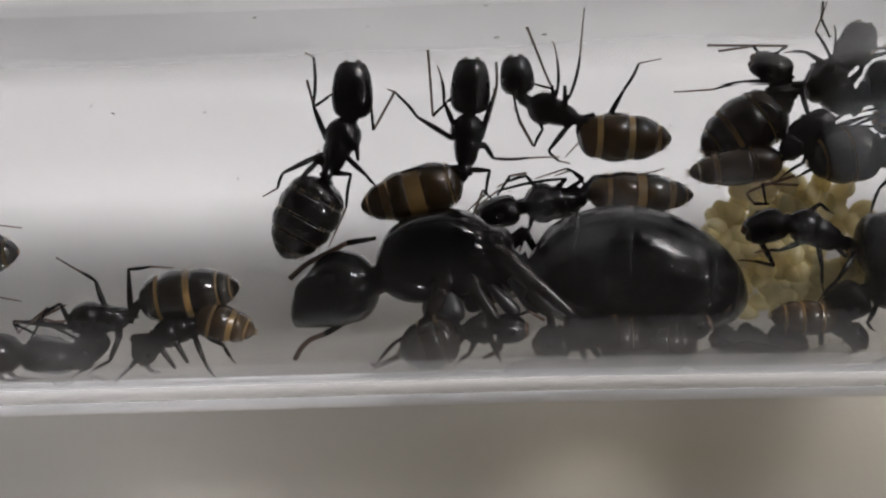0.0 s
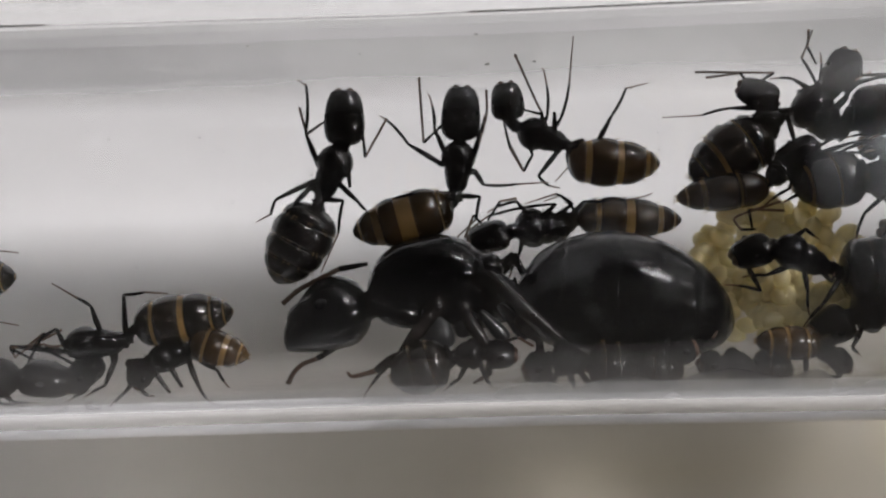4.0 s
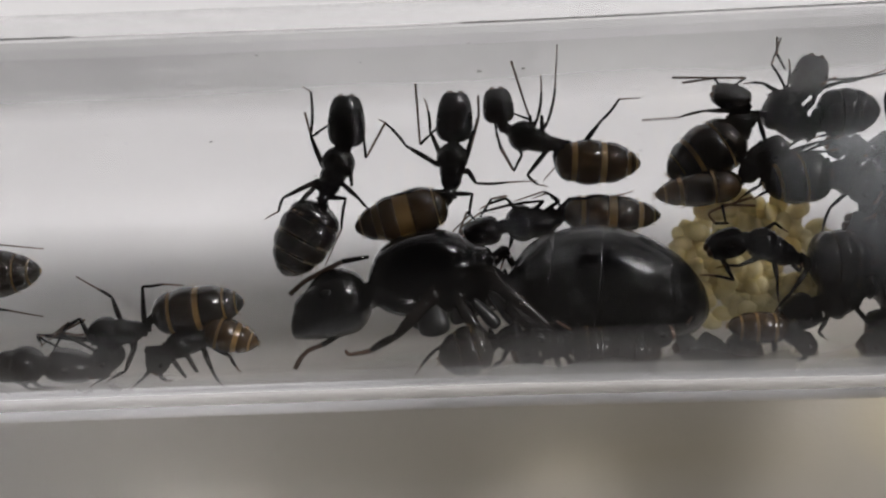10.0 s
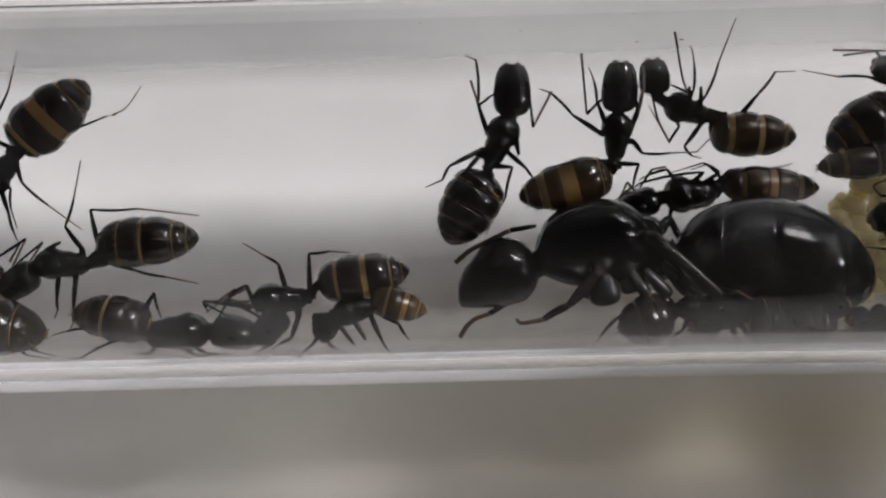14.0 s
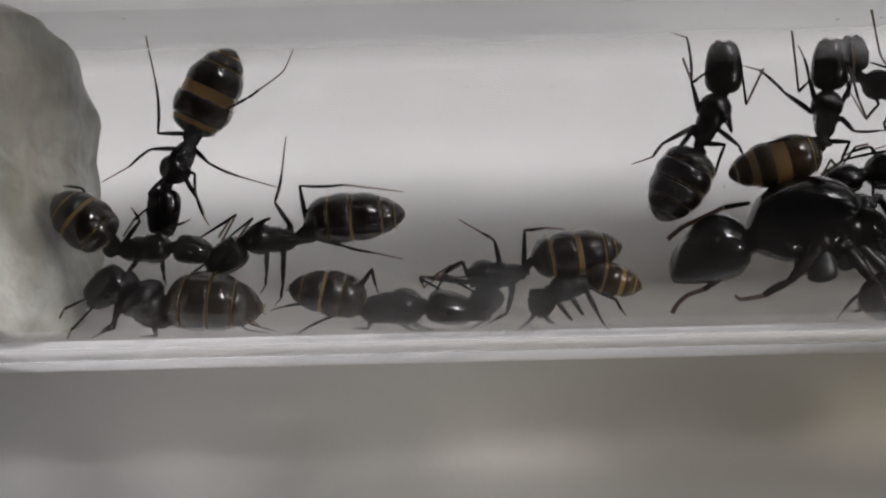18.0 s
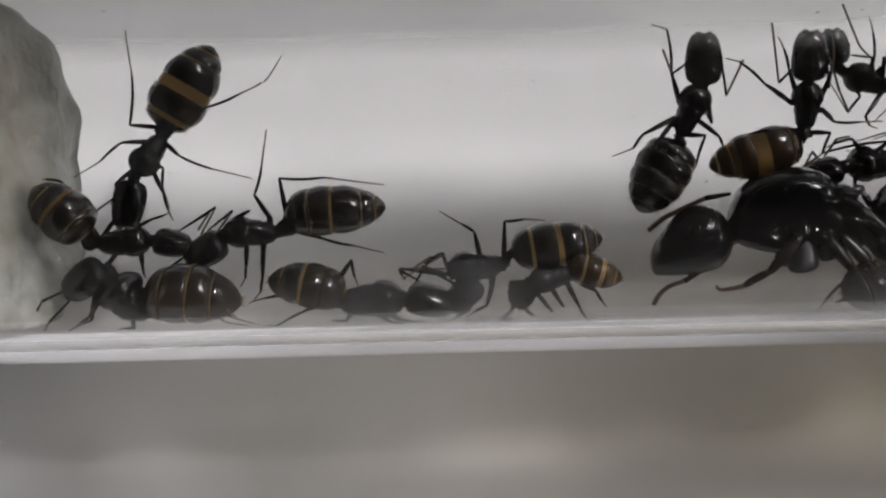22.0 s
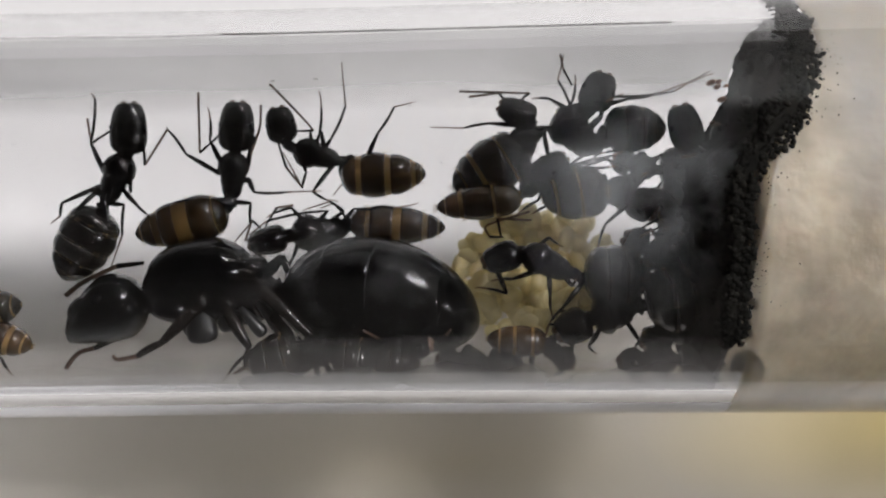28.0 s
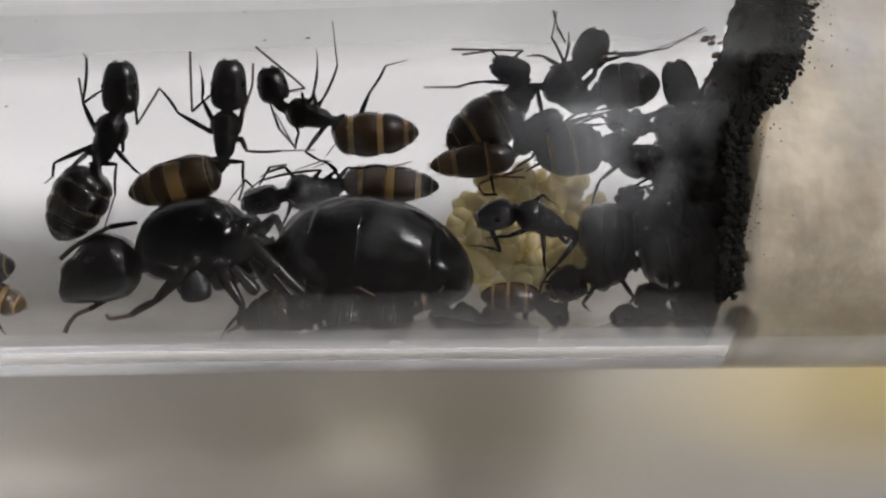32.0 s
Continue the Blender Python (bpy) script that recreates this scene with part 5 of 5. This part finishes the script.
under_a = ant("brown worker ant gaster down at the tube floor",
    ((16.34, -6.04, 2), (15.8, -5.49, 2), (15.7, -5.38, 2), (15.26, -5.26, 2), (15.26, -5.26, 2), (15.38, -5.15, 2), (13.09, -5, 2)),
    (0.54, 0.61, 0.67, 0.8), (0, 1, 0.3), "amber",
    (),
    (((14.82, -5.47, 2), (14.76, -6.11, 2.2), (14.58, -6.54, 2.1)),
     ((13.95, -5.56, 2), (13.71, -6.19, 2.2), (13.51, -6.78, 1.6)),
     ((15.48, -5.59, 2), (15.99, -6.24, 2.2), (15.71, -6.9, 0)),), bands=((0.25, 0.05), (0.55, 0.05), (0.8, 0.03),))
under_b = ant("dim worker ant at the lower front glass",
    ((11.22, -5.86, 1.6), (11.99, -5.78, 1.6), (11.99, -5.78, 1.6), (13.08, -5.94, 1.6), (13.13, -5.98, 1.6), (13.08, -5.94, 1.6), (14.51, -6.1, 1.6)),
    (0.66, 0.68, 0.75, 0.8), (0, 1, 0.3), "black",
    (),
    (((12.41, -6.54, 1.6), (12.31, -6.9, 0.1), (11.96, -6.9, 0)),
     ((13.07, -6.66, 1.6), (13.44, -6.9, 0.1), (13.78, -6.9, 0)),))
under_c = ant("dim worker ant under the crowd at the lower front glass",
    ((18.24, -6.04, 1.6), (19.12, -5.93, 1.6), (19.19, -5.84, 1.6), (20.43, -5.96, 1.6), (20.54, -5.96, 1.6), (20.54, -5.96, 1.6), (22.18, -6.08, 1.6)),
    (0.7, 0.75, 0.86, 0.8), (0, 1, 0.3), "black",
    (),
    (((18.99, -6.67, 1.6), (18.87, -6.9, 0.1), (18.54, -6.9, 0)),
     ((19.87, -6.69, 1.6), (20.46, -6.9, 0.1), (20.81, -6.9, 0)),))


# ---- what moves ----
def about(point, angle, at=(0, 0, 0), shift=(0, 0, 0)):
    """A turn of a part about a point (millimetres) in the plane of the tube's long section, in the space of a thing that stands at 'at'."""
    p = (Vector(point) - Vector(at)) * MM
    return Matrix.Translation(p + Vector(shift) * MM) @ Matrix.Rotation(radians(angle), 4, "Z") @ Matrix.Translation(-p)


def swing(ob, ant_parts, pivot, rows):
    walk(ob, [(t, about(pivot, angle, ant_parts["at"])) for t, angle in rows])


def roam(ant_parts, rows):
    """Rows: seconds, shift right and up in millimetres, turn to the left."""
    at = ant_parts["at"]
    walk(ant_parts["ant"], [(t, VIEW @ Matrix.Translation((Vector(at) + Vector((u, v, 0))) * MM) @ Matrix.Rotation(radians(turn), 4, "Z")) for t, u, v, turn in rows])


def along(rows, t):
    """The row at t, between the rows given."""
    for r0, r1 in zip(rows, rows[1:]):
        if t <= r1[0]:
            f = (t - r0[0]) / (r1[0] - r0[0])
            return [a + (b - a) * f for a, b in zip(r0[1:], r1[1:])]
    return list(rows[-1][1:])


def plant(ob, ant_parts, hip, foot, way, spots):
    """Keeps a leg's foot at its spots on the glass while the body goes its way."""
    at, keys = ant_parts["at"].to_2d(), []
    hip, foot = Vector(hip), Vector(foot)
    for t in sorted({r[0] for r in way} | {r[0] for r in spots}):
        u, v, turn = along(way, t)
        moved = at + Vector((u, v)) + Matrix.Rotation(radians(turn), 2) @ (hip - at)
        reach, was = Vector(along(spots, t)) - moved, foot - hip
        angle = math.degrees(math.atan2(reach.y, reach.x) - math.atan2(was.y, was.x)) - turn
        keys.append((t, (angle + 180) % 360 - 180))
    swing(ob, ant_parts, (hip.x, hip.y, 0), keys)


def motions():
    swing(preener["feelers"][0], preener, (5.62, 4.07, -3.70), ((0, 0), (5, 2), (6, 0), (7.5, 14), (8, 16), (9, -8), (11, -2), (13, -10.5), (15.5, -4), (20, 0), (23, 10), (26, 5), (28.5, 14), (32, 18)))
    swing(preener["legs"][1], preener, (6.75, 3.28, -4.00), ((0, 0), (6, 0), (9, 2), (11, -2), (13, -9.5), (15.5, -6), (23, 2), (26, -3.5), (28.5, -9), (32, -9)))
    swing(preener["legs"][0], preener, (6.29, 3.29, -4.00), ((0, 0), (6, 0), (9, -10), (13, -3), (26, 0), (28.5, -10), (32, -14)))
    swing(preener["legs"][5], preener, (8.43, 2.48, -4.00), ((0, -2), (6, 0), (8, -6), (9, -10), (13, -12), (15.5, -10), (23, 5), (26, -6), (28.5, -3), (32, -3)))
    swing(crowd_a["legs"][0], crowd_a, (14.60, 3.73, -2.80), ((0, 3), (9, 3), (11.4, 0), (12, -9), (13, -13), (15.5, -13), (24, -10), (26, -10), (28.5, 0), (32, 0)))
    swing(queen["feelers"][1], queen, (-2.01, -4.74, 0.10), ((0, 0), (25.0, 0), (25.3, -30), (25.7, -38), (26.5, -40), (28.0, -6), (28.5, 0), (32, 0)))
    swing(queen["feelers"][0], queen, (-0.40, -1.97, 0.10), ((0, 0), (25.2, 0), (26, -14), (26.5, -14), (28.5, 0), (32, 0)))
    swing(queen["legs"][0], queen, (1.91, -3.34, 1.50), ((0, 16), (2.5, 14), (4.5, 2), (6, 0), (32, 0)))
    swing(preener["head"], preener, (5.32, 3.59, -4.00), ((0, 0), (26, 0), (28.5, 3), (32, 3)))
    roam(preener, ((0, 0, 0, 0), (26, 0, 0, 0), (28.5, -0.35, -0.3, 5), (32, -0.35, -0.3, 5)))
    roam(front_mover, ((0, -1.35, 0, 0), (7.0, -1.35, 0, 0), (8.0, -1.1, 0, 0), (9.0, 0.2, 0, 0), (10.5, 0.5, 0, 0), (12.5, 0.6, 0, 0), (15.5, 0.8, 0, 0), (17.5, 1.3, 0, 0), (26, 1.5, 0, 0), (28.5, 2.4, 0, 0), (32, 2.4, 0, 0)))
    swing(hanging["gaster"], hanging, (-24.06, 1.72, -4.6), ((0, -12), (13, -12), (13.5, -10), (14, -8), (14.5, -8.7), (15, -5.4), (15.5, -4.3), (17.5, 0.6), (18, 4.1), (18.5, 4.1), (19, 1), (20, 0), (21, 3.2), (22, 3.7), (23, 2.7), (24, 5.8), (25, 16.5), (32, 16.5)))
    way = ((0, 2.18, 1.88, -44), (13, 2.18, 1.88, -44), (13.5, 2.14, 0.9, -22), (14, 1.33, 0.49, -8), (14.5, 1.6, 0.13, -2.2), (15, 1.42, 0.15, -0.9), (15.5, 1.15, 0.06, 4.2), (17.5, 0.39, 0.04, 2.4), (18, 0.43, -0.03, 1.6), (18.5, 0.25, -0.03, 0.9), (19, 0.04, 0.08, -0), (20, 0, 0, 0), (21, -0.11, 0.1, -2.1), (22, -0.03, 0.02, -3), (23, 0, -0.03, -1.7), (24, 0.01, -0.02, -4), (25, 0.34, -0.04, -8), (32, 0.34, -0.04, -8))
    roam(hanging, way)
    right_hind = ((0, -19.6, 4.2), (12.4, -19.6, 4.2), (13, -17.2, 1.2), (14, -18.04, 4.28), (15, -17.4, 5.1), (17.5, -19.1, 6.2), (18.3, -19.1, 5.3), (19, -18.6, 5.0), (20, -18.45, 4.1), (22, -18.5, 5.1), (23, -18.5, 4.6), (25, -18.9, 5.2), (32, -18.9, 5.2))
    left_hind = ((0, -21.5, 6.5), (12.4, -20.5, 6.5), (13, -18.5, 6.3), (14, -22.06, 6.5), (15, -23.9, 6.5), (17.5, -25.4, 6.4), (32, -25.4, 6.2))
    left_middle = ((0, -26.8, 1.3), (15, -26.83, 1.34), (17.5, -27.25, -0.66), (19, -28.3, 0.6), (20, -28.5, 0.5), (22, -28.2, -0.37), (32, -28.2, -0.37))
    right_middle = ((0, -20.6, -0.9), (14, -20.6, -0.9), (15, -20.4, -0.6), (32, -20.4, -0.6))
    for k, hip, foot, spots in ((3, (-24.7, 1.1), (-28.4, 0.35), left_middle), (4, (-24.0, 1.05), (-20.38, -0.65), right_middle), (5, (-24.4, 1.75), (-25.42, 6.3), left_hind), (6, (-23.8, 1.5), (-18.5, 4.2), right_hind)):
        plant(hanging["legs"][k], hanging, hip, foot, way, spots)


motions()
